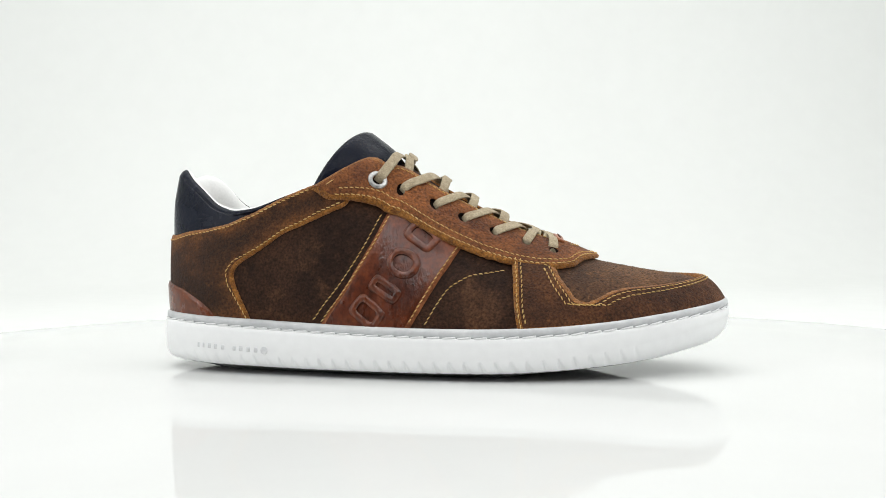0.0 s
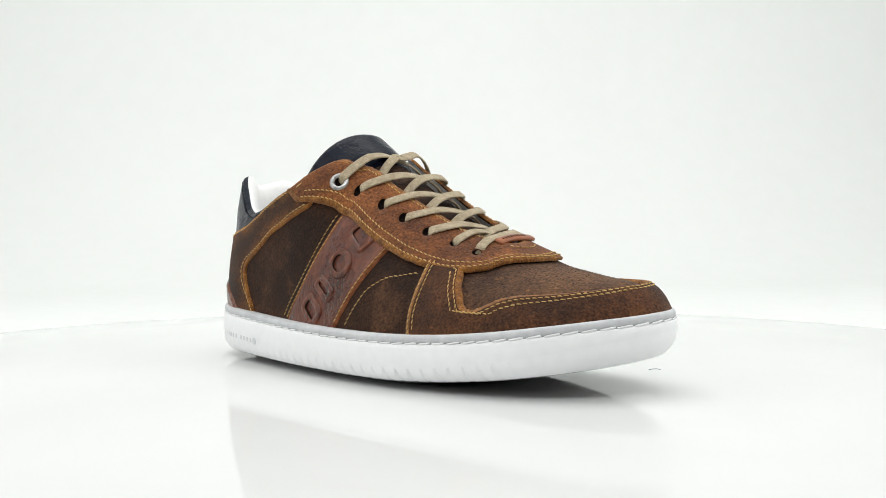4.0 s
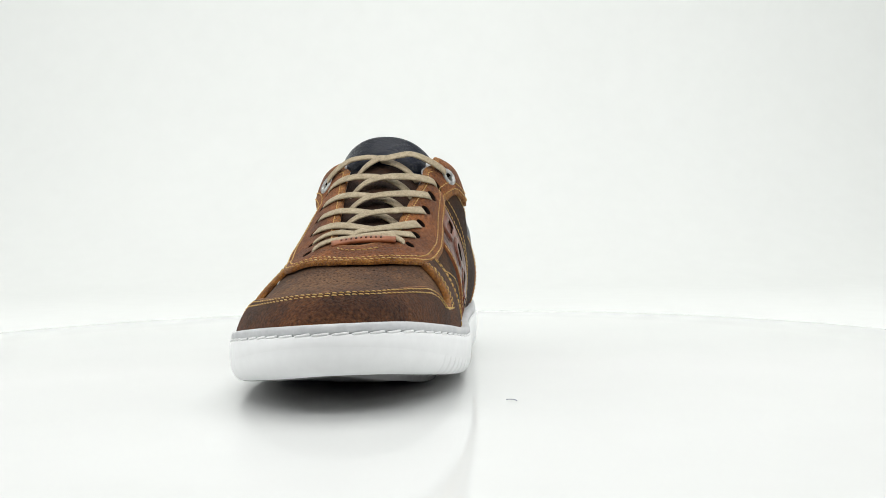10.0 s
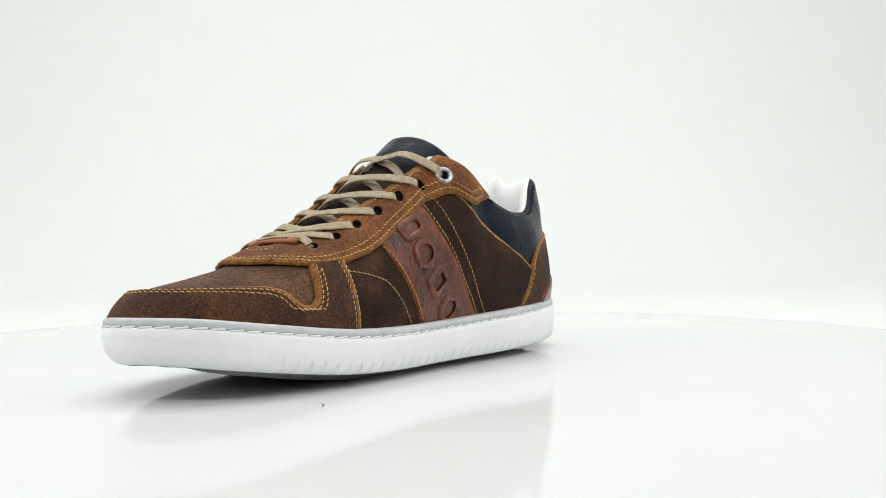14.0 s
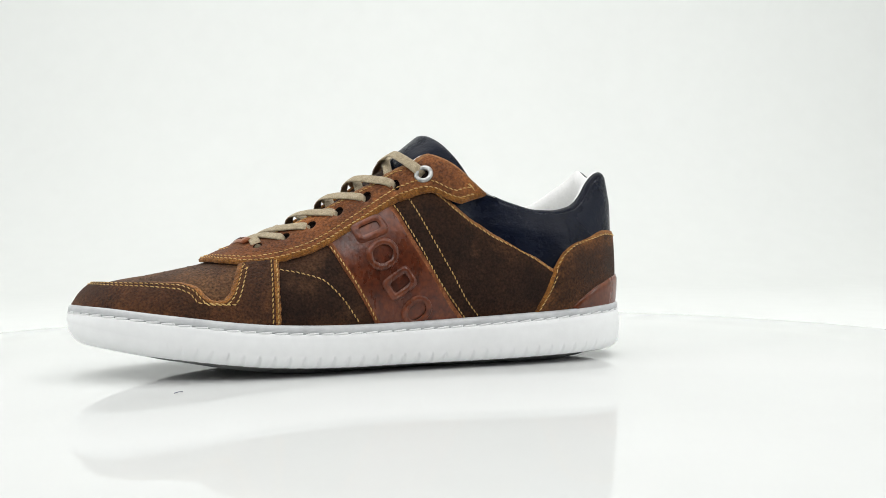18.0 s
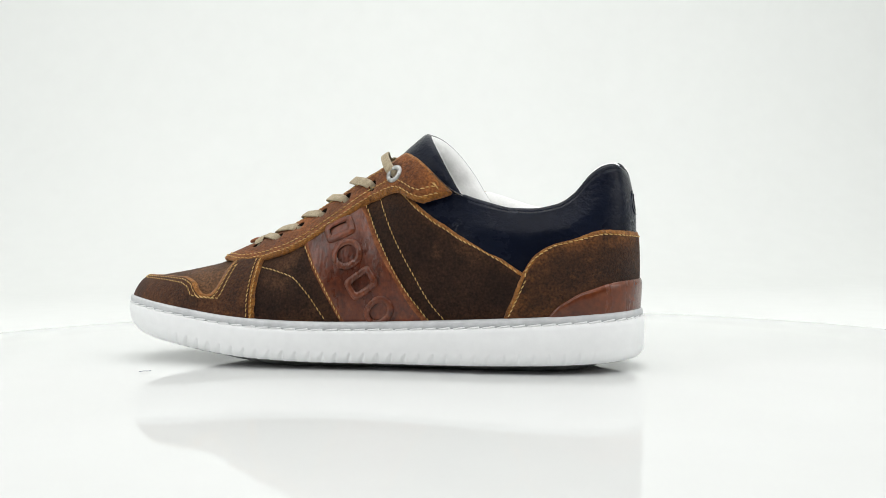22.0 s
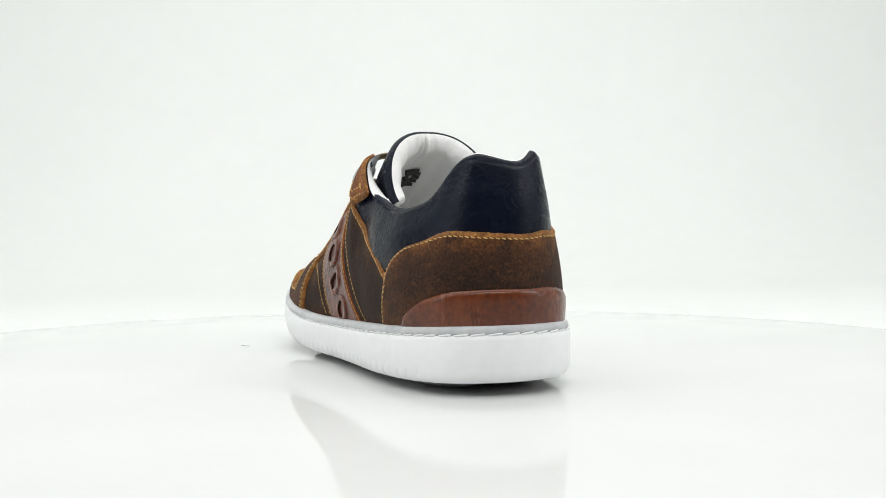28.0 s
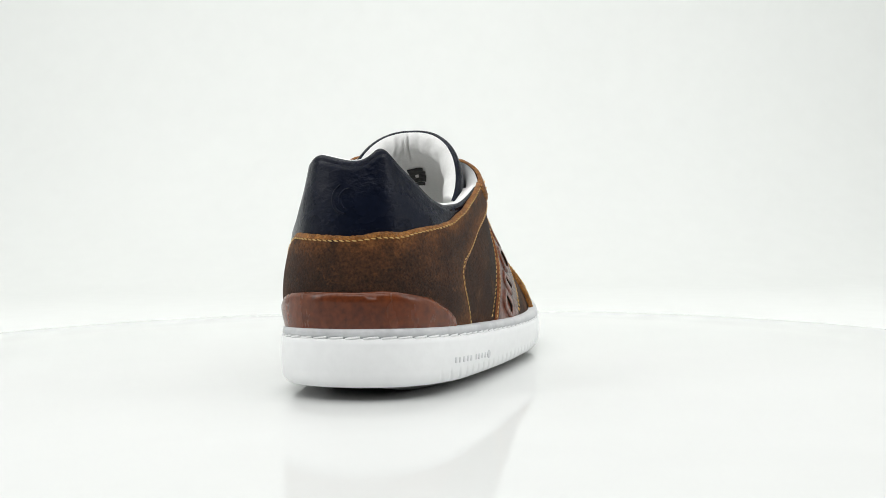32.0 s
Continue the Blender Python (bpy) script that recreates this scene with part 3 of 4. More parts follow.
EYESTAY = [(123, -.022), (125, -.04), (128, -.12), (132, -.22), (142, -.32), (150, -.40), (161, -.50), (176, -.54), (193, -.57), (208, -.59), (221, -.585),
           (236, -.57), (247, -.53), (255, -.46), (259.5, -.30), (266, -.13), (268.5, 0), (266, .13), (257, .35), (246, .48), (237, .52), (225, .54), (212, .55), (200, .53),
           (189, .495), (174, .465), (158, .42), (148, .35), (144, .33), (136, .32), (131, .29), (123, .12), (119, .035), (122, .024), (134, .022), (140, .024),
           (146, .04), (154, .19), (164, .25), (174, .26), (191, .24), (208, .22), (226, .20), (238, .15), (246, .07), (248, 0), (247, -.08), (242, -.15),
           (226, -.20), (203, -.22), (181, -.24), (168, -.24), (159, -.21), (153, -.10), (149, -.05), (144, -.028), (134, -.022)]
HOLES = [(167, -.39), (183, -.385), (197, -.385), (212.5, -.385), (229, -.36), (243, -.36), (164, .352), (179.5, .345), (194, .345), (208, .345), (221.5, .34), (236, .325)]
EYELETS = [(154, -.297), (148.5, .245)]


def collar_lift(q):
    """Padding of the collar, full round the heel and thin towards both ends."""
    w, v = q[:, 0], q[:, 1]
    return .0026 * np.clip(1 - np.abs(v - .76) / .32, 0, 1) ** .8 * np.interp(w, [-.085, -.05, -.02, .02, .05, .095, .118], [0, .65, .65, .65, 1, 1, 0])


def build_collar(shoe):
    """Navy padding from the counter's seam over the top line to the inside."""
    w = np.linspace(-.138, .138, 250)
    rows = []
    for v in np.linspace(.28, .97, 26):
        q = np.c_[w, np.full_like(w, v)]
        p, n = ring(q)
        rows.append(p + n * (.0006 + collar_lift(q))[:, None])
    q = np.c_[w, np.full_like(w, .985)]
    p, n = ring(q)
    n2 = n.copy()
    n2[:, 2] = 0
    n2 /= np.linalg.norm(n2, axis=1)[:, None]
    top = upper(w, np.full_like(w, 1.0))
    r = np.interp(w, [-.126, -.1, -.07, .105, .118], [.0008, .0012, .0032, .0032, .0006])[:, None]
    down = np.interp(w, [-.13, -.12, .112, .12], [.0030, 0, 0, .0030])
    for a in np.linspace(0, 1.0, 7) * math.pi * .5:
        c = top - n2 * (r - .0012)
        c[:, 2] -= r[:, 0] * .8 + down
        rows.append(c + n2 * r * math.cos(a) + np.array([0, 0, 1]) * r * math.sin(a))
    collar = sweep_rows("collar", rows, NAVY, shoe, "padded navy leather collar, creased and shiny", closed=False)
    # white lining from the roll down the inside
    keep = (w > -.127) & (w < .1165)
    w, n2 = w[keep], n2[keep]
    rows = [q[keep] for q in rows]
    lip = np.interp(w, [-.06, -.045, -.03, .03, .055], [.0008, .0002, .0003, .0005, -.0008])[:, None] * np.array([0, 0, 1])
    rows = [rows[-1] - np.array([0, 0, .0004]), rows[-1] - n2 * .0010 + lip, rows[-1] - n2 * .0024 - np.array([0, 0, .0011]) + lip]
    for v, d in ((.945, .0075), (.88, .0088), (.78, .0095), (.66, .0085), (.5, .007), (.35, .006), (.2, .0055), (.06, .005)):
        q = np.c_[w, np.full_like(w, v)]
        p, n = ring(q)
        n[:, 2] *= .3
        rows.append(p - n * d)
    sweep_rows("lining", rows, LINING, shoe, "smooth white leather lining", closed=False)
    # lining behind the eyestay and the front of the upper
    for side, w0, w1, at, top_v in ((-1, .117, .246, (.117, .144, .149, .153, .159, .168), (.985, .985, .955, .905, .79, .755)),
                                    (1, .1125, .246, (.1125, .140, .146, .150, .155, .164), (.985, .985, .965, .885, .80, .745))):
        ww = side * np.linspace(w0, w1, 120)
        foot = np.interp(np.abs(ww), [w0, w0 + .018, .15], [.80, .62, .05])
        head = np.interp(np.abs(ww), at, top_v)
        rows = []
        for v in np.linspace(0, 1, 16):
            p, n = ring(np.c_[ww, foot + (head - foot) * v])
            depth = np.interp(np.abs(ww), [w0, w0 + .006, w0 + .028], [.0100, .0090, .0034])[:, None] * (1 - v ** 6) + .0024 * v ** 6
            rows.append(p - n * (depth - .0040 * max(0, v - .8) / .2))
        sweep_rows("lining", rows, LINING, shoe, closed=False)
    # insole
    inner = SOLE - NORMAL * .0105
    bm = bmesh.new()
    vs = [bm.verts.new((*p, z)) for p, z in zip(inner[::6], welt_z(inner[::6, 0]) + .002)]
    bm.faces.new(vs)
    part("insole", bm, LINING, shoe, "white leather insole", smooth=False)
    return collar


def tongue_skin(s, f):
    """Places of the tongue: s from its foot 0 to its top edge 1, f across from -1 to 1."""
    keys = [0, .25, .5, .7, .85, 1]
    cx = np.interp(s, keys, [.222, .190, .160, .139, .1285, .1158])
    cz = np.interp(s, keys, [.0612, .0760, .0934, .1076, .1162, .1262])
    hw = np.interp(s, keys, [.020, .0275, .0290, .0292, .0294, .0298])
    drop = np.interp(s, keys, [.010, .018, .023, .026, .0285, .0310])
    back = np.interp(s, keys, [0, .001, .004, .009, .0155, .0225])
    phi = np.abs(f) * 1.48
    fall, full = 1 - np.cos(phi), np.interp(s, [.72, .95], [0, 1]) * np.clip((1.3 - np.abs(f)) / .3, 0, 1)
    return np.stack([cx - back * fall ** (1 - .15 * full), hw * np.sin(phi) * np.sign(f) - .0026 * s, cz - drop * fall ** (1 + .14 * full)], -1)


def build_tongue(shoe):
    f = np.linspace(-1.25, 1.25, 151)

    def skin(rows_s, depth_of):
        rows = []
        for s in rows_s:
            p = tongue_skin(np.full_like(f, s), f)
            e = tongue_skin(np.full_like(f, s + .01), f) - tongue_skin(np.full_like(f, s - .01), f)
            n = np.cross(e, np.gradient(p, axis=0))
            n /= np.linalg.norm(n, axis=1)[:, None]
            n *= np.sign(n[len(n) // 2, 2])
            rows.append(p + n * np.reshape(depth_of(s), (-1, 1)))
        return rows

    tongue = sweep_rows("tongue", skin(np.linspace(0, .79, 40), lambda s: -.0013 - .0014 * max(0, s - .7) / .09), DARK, shoe, "dark brown suede tongue", closed=False)
    top = skin(np.linspace(.72, .965, 24), lambda s: -.0022 + .0028 * math.sin(max(0, min(1, (s - .72) / .16)) * math.pi / 2))
    for at, d in ((.98, .0005), (.993, -.0002), (1.0, -.0014), (1.0, -.0024)):
        top += skin([at], lambda _: d)
    sweep_rows("tongue_top", top, NAVY, tongue, "padded navy leather top of the tongue", closed=False)
    # soft white back of the tongue: a padded rim, folds gathered at the top, a hollow middle
    rows = [top[-1]]
    side = np.clip((np.abs(f) - .66) / .3, 0, 1)
    side = side * side * (3 - 2 * side) * np.clip((1.28 - np.abs(f)) / .12, .25, 1)
    for at, d, hollow in ((.998, .0042, 0), (.99, .0062, 0), (.975, .0080, 0), (.955, .0092, 0), (.93, .0095, .1), (.905, .0086, .3), (.88, .0074, .5), (.85, .0062, .7), (.81, .0052, .9), (.76, .0046, 1),
                          (.71, .0046, 1), (.66, .0046, 1), (.6, .0046, 1), (.52, .0042, 1), (.4, .004, .8), (.25, .0035, .4), (.1, .003, 0)):
        gather = sum(h * np.exp(-((f - c - (1 - at) * k) / wd) ** 2)
                     for c, k, wd, h in ((.05, .3, .020, -.0042), (.105, .9, .018, -.0020), (.20, 1.6, .034, -.0024), (-.10, -.9, .045, -.0010), (.015, .1, .022, .0008)))
        depth = d + hollow * .0060 * side + gather * np.clip((at - .80) * 7, 0, 1) * np.clip((1.0 - at) * 60, 0, 1) + .0004 * np.sin(f * 23 + at * 7)
        depth = .0012 + (depth - .0012) * np.sqrt(np.clip((1.25 - np.abs(f)) / .06, 0, 1))
        rows += skin([at], lambda _: -depth)
    sweep_rows("tongue_lining", rows, LINING, tongue, "puckered white leather back of the tongue", closed=False)
    # printed size label as plain bars
    skin_rows = np.array(rows)
    for r0, f0, f1 in ((10.4, 71, 85), (10.9, 69, 84), (11.4, 69, 76), (11.4, 79, 86), (11.9, 70, 85), (12.4, 72, 83)):
        i = int(r0)
        at = lambda j: skin_rows[i, j] * (1 - r0 + i) + skin_rows[i + 1, j] * (r0 - i)
        line = np.array([at(j) + np.array([-.0007, 0, -.0007]) for j in range(f0, f1 + 1)])
        ribbon("print_bar", line, np.tile((-.8, 0, -.6), (len(line), 1)), .0024, .0003, INK, tongue, n=6)
    return tongue


def lace_line(start, end, over, bend=1):
    """Line of a lace run from (a, r) under one edge to a hole on the other side; over: heights along it."""
    k = np.linspace(0, 1, len(over))
    if bend:
        k[-2] = .964
    g = 1 - k ** 4 if bend else 1 - k
    ctrl = np.c_[end[0] + (start[0] - end[0]) * g, start[1] + (end[1] - start[1]) * k]
    m = path_of(np.c_[ctrl[:, 0] / 1000, ctrl[:, 1] * VS, over], step=.0008, soft=.002)
    p, n = ridge(np.c_[m[:, 0], m[:, 1] / VS])
    return p + n * m[:, 2:3], n


def build_laces(shoe):
    outer = [EYELETS[0]] + HOLES[:6]
    inner = [EYELETS[1]] + HOLES[6:]
    # the lowest run lies straight across, through the tag
    p, n = lace_line((outer[6][0], outer[6][1] - .012), (inner[6][0], inner[6][1] + .012), [-.0022, .0046, .0054, .0052, .0046, .0040, .0038, .0040, .0046, .0052, .0054, .0046, -.0022], 0)
    laces = ribbon("laces", p, n, .0051, .0012, LACE, shoe, "flat beige waxed cotton laces")
    across = p
    for i in range(6):
        # to each hole, coming from under the other side's edge one row down; the runs to the inner side lie on top
        for low, hole, lift in ((inner[i + 1], outer[i], 0), (outer[i + 1], inner[i], .0016)):
            start = (low[0] + (4 if i < 5 else -4), low[1] * .74)
            rim, sag = (.0009, .0022) if i == 0 else (0, 0)
            over = [-.0028, -.0014, -.0002, .0006 + lift * .5, .0013 + lift * .8, .0017 + lift, .0022 + lift, .0029 + lift * .8, .0039 + lift * .4, .0048, .0053 + rim, .0052 + rim, .0046 + rim, -.0020]
            over = [h - sag * math.sin(math.pi * min(1, q / 11)) for q, h in enumerate(over)]
            back, reach = (.6, .010) if i == 0 else (.4, .010)
            p, n = lace_line(start, (hole[0] - back, hole[1] + math.copysign(reach, hole[1])), over)
            ribbon("lace_run", p, n, .0051, .0012, LACE, laces, taper=.72)
    # leather tag on it
    q0, q1 = across[int(len(across) * .27)], across[int(len(across) * .77)]
    line = path_of([q0 * (1 - f) + q1 * f for f in np.linspace(0, 1, 5)], step=.002, soft=.004)
    nrm_tag = np.array([.42, 0, .907])
    line = line + np.array([.0032, .0022, -.0014]) + np.array([0, 0, .0012]) * (np.sin(np.linspace(0, np.pi, len(line))))[:, None]
    tag = ribbon("lace_tag", line, np.tile(nrm_tag, (len(line), 1)), .0052, .0020, TAG, shoe, "small tan leather tag threaded on the lowest lace")
    for k in range(10):
        if k == 5:
            continue
        f = .2 + .6 * k / 9
        c = line[int(f * (len(line) - 1))]
        bm = bmesh.new()
        bmesh.ops.create_cube(bm, size=1, matrix=Matrix.Translation(Vector(c + nrm_tag * .0011)) @ Matrix.Rotation(radians(33), 4, "Y") @ Matrix.Diagonal((.0014, .0009, .0004, 1)))
        part("mark", bm, TAN, tag)


def build_eyelets(shoe):
    for a, r in EYELETS:
        p, n = ridge(np.array([[a / 1000, r]]))
        z = Vector(n[0]).normalized()
        bm = bmesh.new()
        prof = [(.0026, -.002), (.0026, .0002), (.0030, .0009), (.0038, .0012), (.0047, .0009), (.0052, .0001), (.0051, -.0006)]
        k = 28
        vs = [[bm.verts.new((q * math.cos(t), q * math.sin(t), h)) for q, h in prof] for t in np.linspace(0, 2 * math.pi, k, endpoint=False)]
        for i in range(k):
            for j in range(len(prof) - 1):
                bm.faces.new((vs[i][j], vs[(i + 1) % k][j], vs[(i + 1) % k][j + 1], vs[i][j + 1]))
        ob = part("eyelet", bm, STEEL, shoe, "round nickel-plated eyelet")
        ob.matrix_basis = Matrix.Translation(Vector(p[0]) + z * .0040) @ z.to_track_quat("Z", "Y").to_matrix().to_4x4()


def flat_shape(at, toward, xy):
    """Outline in true metres round a place (mm, v) of the upper, its x axis towards another such place, as metric outline points."""
    w, v = at[0] / 1000, at[1]
    gw, gv = np.meshgrid(np.linspace(w - .018, w + .018, 241), np.linspace(max(v - .17, -.02), v + .17, 241), indexing="ij")
    flat = np.c_[gw.ravel(), gv.ravel()]
    skin = upper(flat[:, 0], flat[:, 1])
    c, n = ring(np.array([[w, v]]))
    ex = upper(np.array([toward[0] / 1000]), np.array([toward[1]]))[0] - c[0]
    ex -= n[0] * (ex @ n[0])
    ex /= np.linalg.norm(ex)
    ey = np.cross(n[0], ex)
    d = skin - c[0]
    px, py = d @ ex, d @ ey
    near = [np.argmin((px - x) ** 2 + (py - y) ** 2) for x, y in xy]
    out = flat[near]
    return ring_blur(np.c_[out[:, 0], out[:, 1] * VS], .7)


def rounded_box(length, width, power=4, n=44):
    """A rounded outline in metres round the origin."""
    t = np.linspace(0, 2 * np.pi, n, endpoint=False)
    x = np.sign(np.cos(t)) * np.abs(np.cos(t)) ** (2 / power) * length / 2
    y = np.sign(np.sin(t)) * np.abs(np.sin(t)) ** (2 / power) * width / 2
    return np.c_[x, y]


def emboss(parent, at, toward, size, bar, power, lift, height, material, name="embossed_ring"):
    o = flat_shape(at, toward, rounded_box(*size, power=power))
    i = flat_shape(at, toward, rounded_box(size[0] - 2 * bar, size[1] - 2 * bar, power=power))
    panel(name, np.c_[o[:, 0] * 1000, o[:, 1] / VS], ring, lift, height, material, material, parent, holes=[i], ragged=0, band=.0005, grid=.0016, soft=.0003)


def build_stripes(shoe):
    """Tan side stripes, each with four pressed ring shapes."""
    label = "tan leather side stripe with four embossed ring shapes"
    out = panel("side_stripe", STRIPE_OUTER, ring, .0011, .0014, TAN, TAN_EDGE, shoe, label, soft=.001, ragged=.0001)
    inn = panel("side_stripe", STRIPE_INNER, ring, .0019, .0014, TAN, TAN_EDGE, shoe, label, soft=.001, ragged=.0001)
    row = [(-151, .085), (-160, .18), (-169, .285), (-178, .425)]
    for k, at in enumerate(row):
        emboss(out, at, row[k + 1] if k < 3 else (-187, .56), ((.0125, .0175), (.0090, .0175), (.0150, .0175), (.0120, .0175))[k], .0034, 2.2 if k == 2 else 5, .0019, .0016, TAN)
    row = [(177.5, .475), (171.5, .335), (163, .20), (154, .075)]
    for k, at in enumerate(row):
        emboss(inn, at, row[k + 1] if k < 3 else (147, -.02), ((.0115, .0175), (.0155, .0175), (.0125, .0175), (.0140, .0175))[k], .0034, 2.2 if k in (1, 3) else 5, .0027, .0016, TAN)


def build_upper(shoe):
    panel("quarter", QUARTER_OUTER, ring, 0, .0012, DARK, EDGE, shoe, "dark brown waxed nubuck quarter")
    panel("quarter", QUARTER_INNER, ring, .0008, .0012, DARK, EDGE, shoe, "dark brown waxed nubuck quarter with a stitched raw edge")
    panel("vamp", VAMP, ridge, 0, .0012, TOEBOX, EDGE, shoe, "brown perforated nubuck toe box",
          puff=lambda q: -.0009 * np.clip((q[:, 0] - .3533) / .003, 0, 1))
    panel("toe_guard", TOE_GUARD, ring, .0022, .0018, TOE_SUEDE, EDGE, shoe, "brown suede toe guard with raw orange edges", ragged=.0005, band=.0026)
    panel("heel_counter", COUNTER, ring, .0014, .0013, HEEL_SUEDE, EDGE, shoe, "brown distressed suede heel counter", soft=.0035)
    panel("heel_patch", HEEL_PATCH, ring, .0024, .0016, PATCH, PATCH, shoe, "smooth tan leather patch low on the heel", ragged=0, soft=.002)
    build_stripes(shoe)
    rims = [hole_ring(a, r, .0024) for a, r in HOLES] + [hole_ring(a, r, .003) for a, r in EYELETS]
    stay = panel("eyestay", EYESTAY, ridge, .0028, .0014, SUEDE, EDGE, shoe, "brown suede lace stay with punched holes and raw edges", holes=rims)
    # near-black disc behind each hole stands in for the shade inside
    for a, r in HOLES + EYELETS:
        p, n = ridge(np.array([[a / 1000, r]]))
        z = Vector(n[0]).normalized()
        bm = bmesh.new()
        bmesh.ops.create_cone(bm, cap_ends=True, segments=12, radius1=.0034, radius2=.0032, depth=.0006)
        ob = part("punched_hole", bm, HOLE, stay, smooth=False)
        ob.matrix_basis = Matrix.Translation(Vector(p[0]) + z * .0019) @ z.to_track_quat("Z", "Y").to_matrix().to_4x4()
    # pressed crescent at the back of the collar
    for at, rx, ry, a0, a1 in ((-1, .0038, .0046, -95, 105), (0, .0060, .0068, -55, 115)):
        t = np.radians(np.linspace(a0, a1, 22))
        thick = .0013 * np.sin(np.linspace(.05, .97, 22) * math.pi) ** .6
        arc = np.r_[np.c_[rx * np.cos(t), ry * np.sin(t)], np.c_[(rx - thick) * np.cos(t), (ry - thick) * np.sin(t)][::-1]]
        o = flat_shape((at, .78), (8, .78), arc)
        panel("pressed_crescent", np.c_[o[:, 0] * 1000, o[:, 1] / VS], ring, .0022, .0002, NAVY, NAVY, shoe, ragged=0, band=.0004, grid=.0016, soft=.0003)


def build_seams(shoe):
    lift = .0029
    top = COUNTER[11:32]
    seam([(w, v - .032) for w, v in top] + [(76, .36)], ring, lift, shoe, soft=.008)
    seam([(76, .35), (80.5, .19), (86.5, .02)], ring, lift, shoe)
    seam([(-84.5, .02), (-78.5, .18), (-73.5, .31), (-72.5, .42), (-77, .515), (-90, .605), (-107, .71), (-126, .75), (-138, .71)], ring, lift, shoe)
    seam([(146, .69), (132, .645), (118, .66), (102, .59), (89, .50), (80, .40)], ring, .0022, shoe)
    # stripe edges and the lines beside them
    for line, h in (([(-161, .5), (-153, .39), (-142, .26), (-130, .1), (-125, .01)], .0025), ([(-157, .52), (-149, .41), (-138, .28), (-127, .14), (-120, .02)], .0014),
                    ([(-197, .46), (-190, .32), (-181, .17), (-171.5, .02)], .0025), ([(-220, .38), (-211, .33), (-202, .29), (-192, .21), (-186, .12), (-180, .02)], .0014)):
        seam(line, ring, h, shoe)
    for line, h in (([(165, .56), (152.5, .39), (142.5, .24), (132.5, .11), (127, .02)], .0033), ([(156, .6), (145, .43), (134, .28), (126, .13), (119, .02)], .0022),
                    ([(198, .46), (190.5, .31), (182.5, .17), (174, .02)], .0033), ([(224, .41), (213, .34), (202, .27), (192, .15), (186, .06), (183, .02)], .0022)):
        seam(line, ring, h, shoe)
    # double rows along the toe guard
    seam_rows([(-226, .48), (-228, .31), (-229, .12), (-231, .01)], ring, .0042, shoe, shift=.0026)
    seam_rows([(-472, .02), (-472, .16), (-472.5, .31), (-473, .5)], ring, .0042, shoe, shift=.0026)
    m = loop_of(metric(TOE_GUARD))
    for d in (.0030, .0054):
        q = m + (inset(m, d) - m) * (1, 1.55)
        keep = [k for k in range(len(q)) if q[k, 1] > .011 and -.461 < q[k, 0] < -.2365]
        q = unmetric(q[keep])
        p, n = ring(q)
        stitches("stitching", p + n * .0042, n, shoe)
    # double rows round the lace stay
    m = loop_of(metric(EYESTAY))
    n_all = len(m)
    for d in (.0018, .0042):
        q = m + (inset(m, d) - m) * (1, 1.2)
        keep = [k for k in range(int(n_all * .03), int(n_all * .56))]
        q = unmetric(q[keep])
        q = q[(np.abs(q[:, 1]) > .03) | (q[:, 0] > .25)]
        p, n = ridge(q)
        stitches("stitching", p + n * .0044, n, shoe)
    # crossed tacks at the stay's rear ends and a short row below the throat
    for side, a in ((-1, 126), (1, 120)):
        for d in (-1, 0, 1):
            seam([(a + 4.5, side * (.075 + d * .02)), (a + 9, side * (.105 - d * .02))], ridge, .0046, shoe, pitch=.0052, length=.0046)
    seam([(250, -.14), (254, -.07), (255, 0), (254, .07), (250, .14)], ridge, .0044, shoe)
    # single rows along the throat
    for line in ([(160, -.26), (176, -.275), (199, -.255), (224, -.235), (240, -.19)], [(158, .26), (174, .295), (204, .26), (224, .24), (238, .19)]):
        seam(line, ridge, .0044, shoe)


def build_perforations(vamp_parent):
    """Dark dots across the toe box, painting the shade of punched holes."""
    verts, faces = [], []
    dots = []
    for k in range(5):
        for j in range(-4, 5):
            a = 277 + k * 9.5 - abs(j) * 2.2 + random.uniform(-.6, .6)
            r = (j + .5 * (k % 2)) * .082 + random.uniform(-.006, .006)
            if abs(r) < .40:
                dots.append((a / 1000, r))
    p, n = ridge(np.array(dots))
    for c, z in zip(p, n):
        z = Vector(z).normalized()
        m = z.to_track_quat("Z", "Y").to_matrix()
        b = len(verts)
        for q, h in ((.00054, .00136), (.00040, .00130)):
            for t in range(8):
                verts.append(Vector(c) + z * h + m @ Vector((q * math.cos(t * math.pi / 4), q * math.sin(t * math.pi / 4), 0)))
        faces += [(b + i, b + (i + 1) % 8, b + 8 + (i + 1) % 8, b + 8 + i) for i in range(8)] + [tuple(b + 8 + i for i in range(8))]
    tagged(mesh_object("perforations", verts, faces, DARK, vamp_parent, "rows of small dark dots painting the shade in punched holes"), kind="stuff")


def build_sneaker():
    shoe = tagged(new("sneaker"), "low brown suede sneaker with navy collar on a white turntable", "shoe")
    sole, zt = build_sole(shoe)
    build_sole_print(sole, zt)
    build_collar(shoe)
    build_tongue(shoe)
    build_upper(shoe)
    build_seams(shoe)
    build_laces(shoe)
    build_eyelets(shoe)
    build_perforations([o for o in shoe.children if o.name.startswith("vamp")][0])
    return shoe


build_booth()
turntable = build_turntable()
lint = build_lint()
sneaker = build_sneaker()

SHOE_AT = pose(-.12863, .02285, 0, 0, 0, -13.52)
LINT_AT = pose(.13147, .03396, .0001, 0, 0, 40)


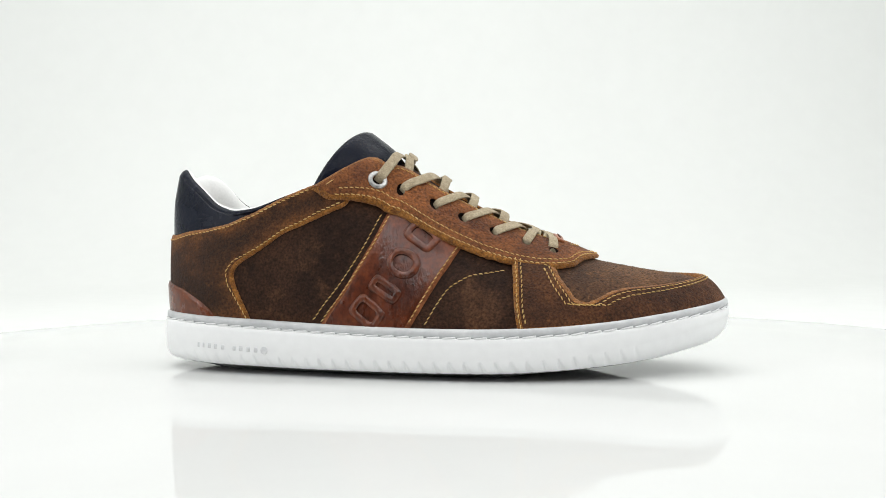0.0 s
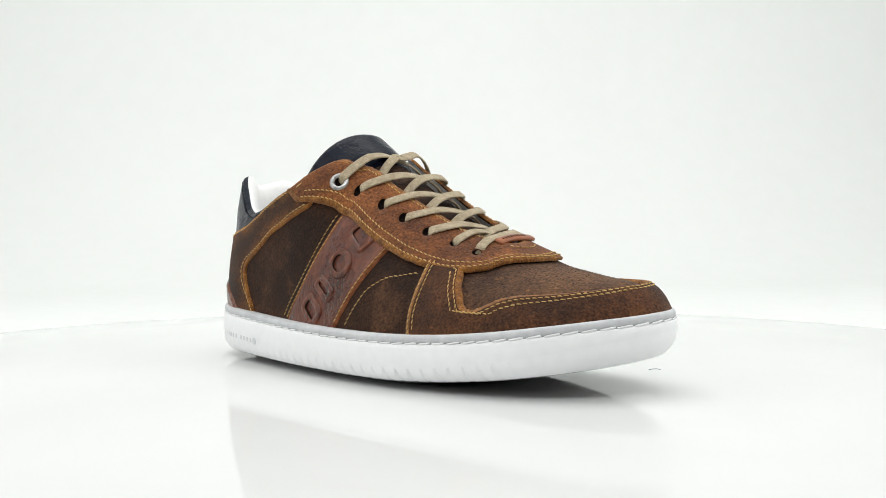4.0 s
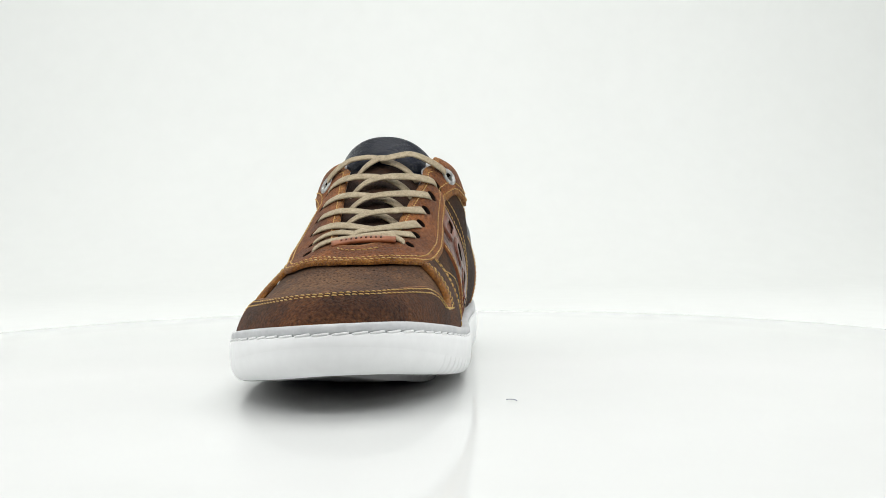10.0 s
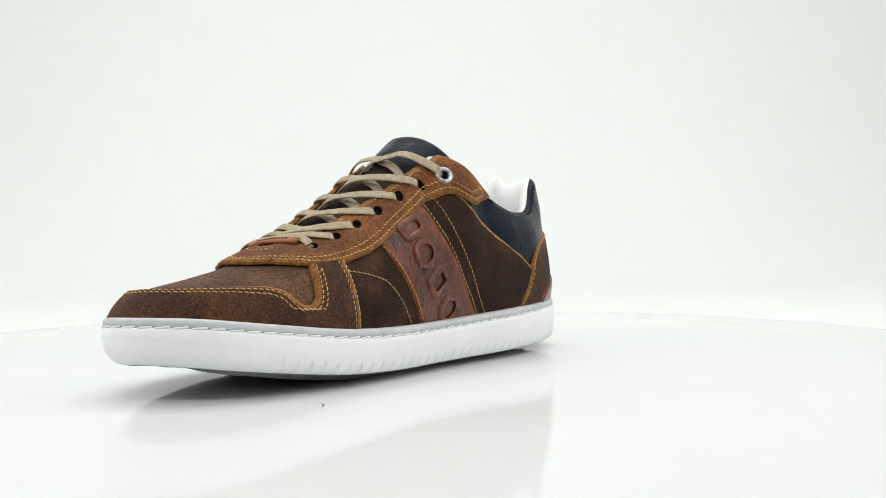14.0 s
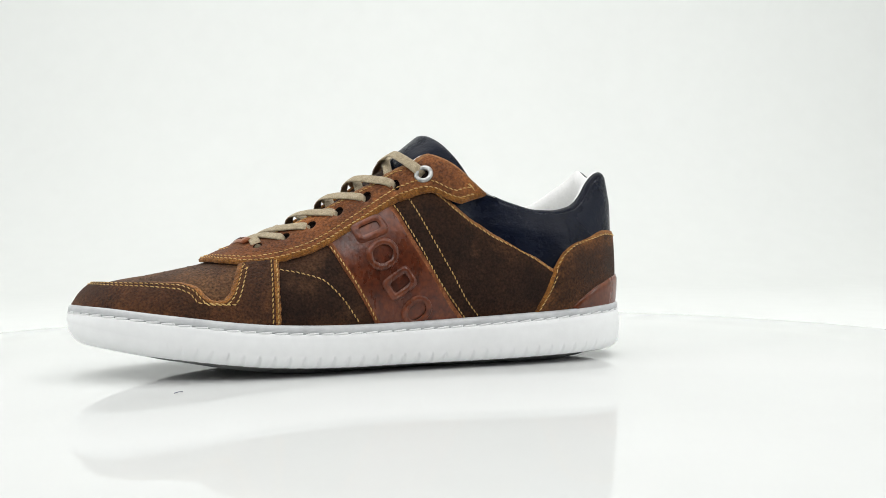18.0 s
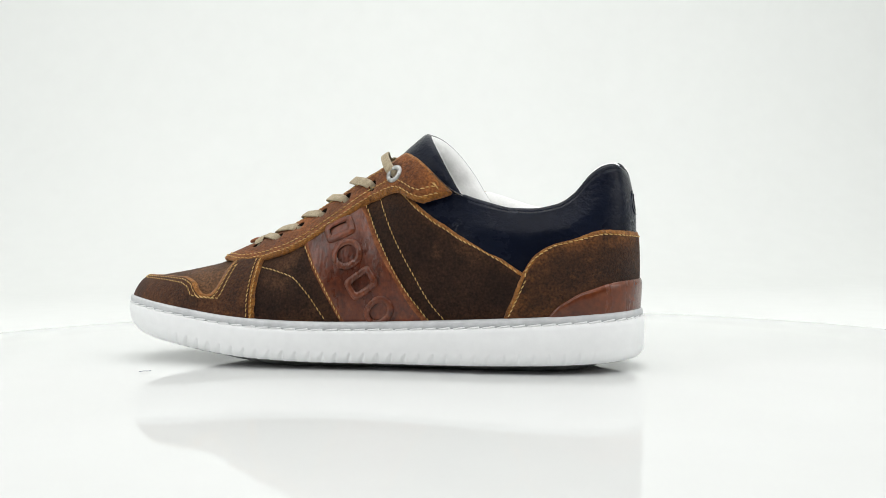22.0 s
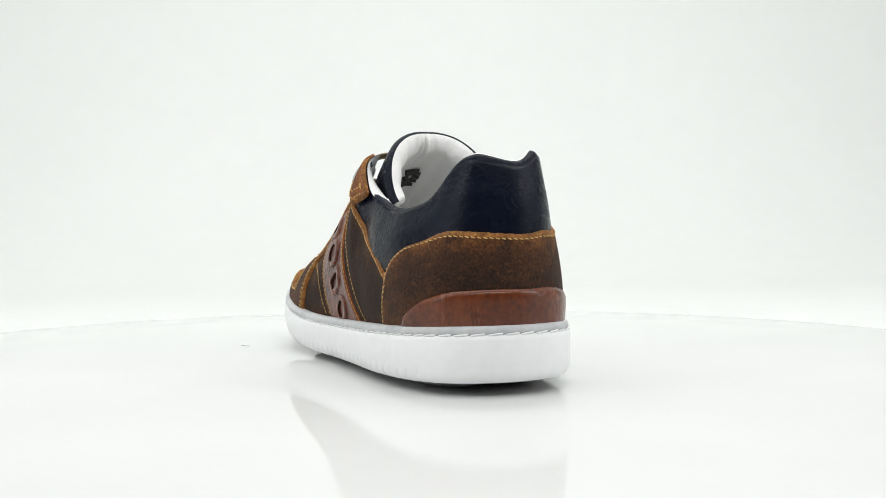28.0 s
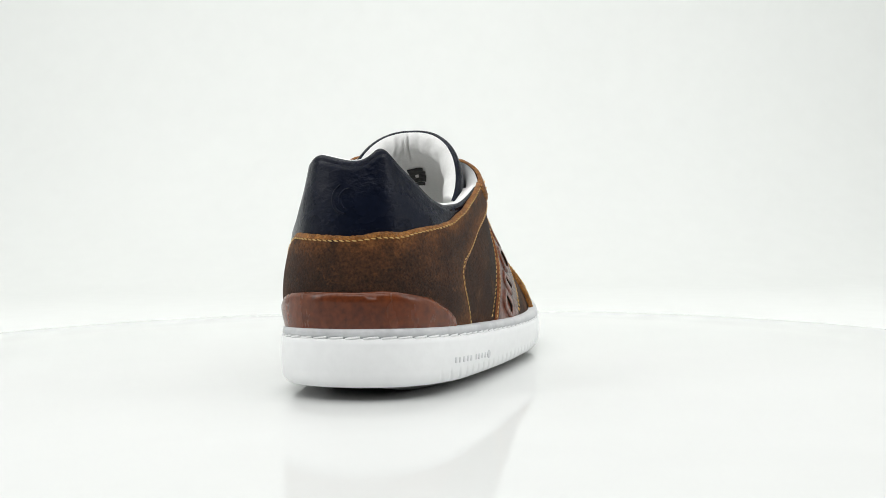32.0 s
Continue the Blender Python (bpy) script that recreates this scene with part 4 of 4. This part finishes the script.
def motions():
    """The turntable turns evenly and carries the shoe and the fibre round."""
    times = [k / 2 for k in range(int(SECONDS * 2) + 1)]
    for thing, at in ((turntable, Matrix.Identity(4)), (sneaker, SHOE_AT), (lint, LINT_AT)):
        walk(thing, [(t, pose(0, 0, 0, 0, 0, TURN * t) @ at) for t in times])


motions()
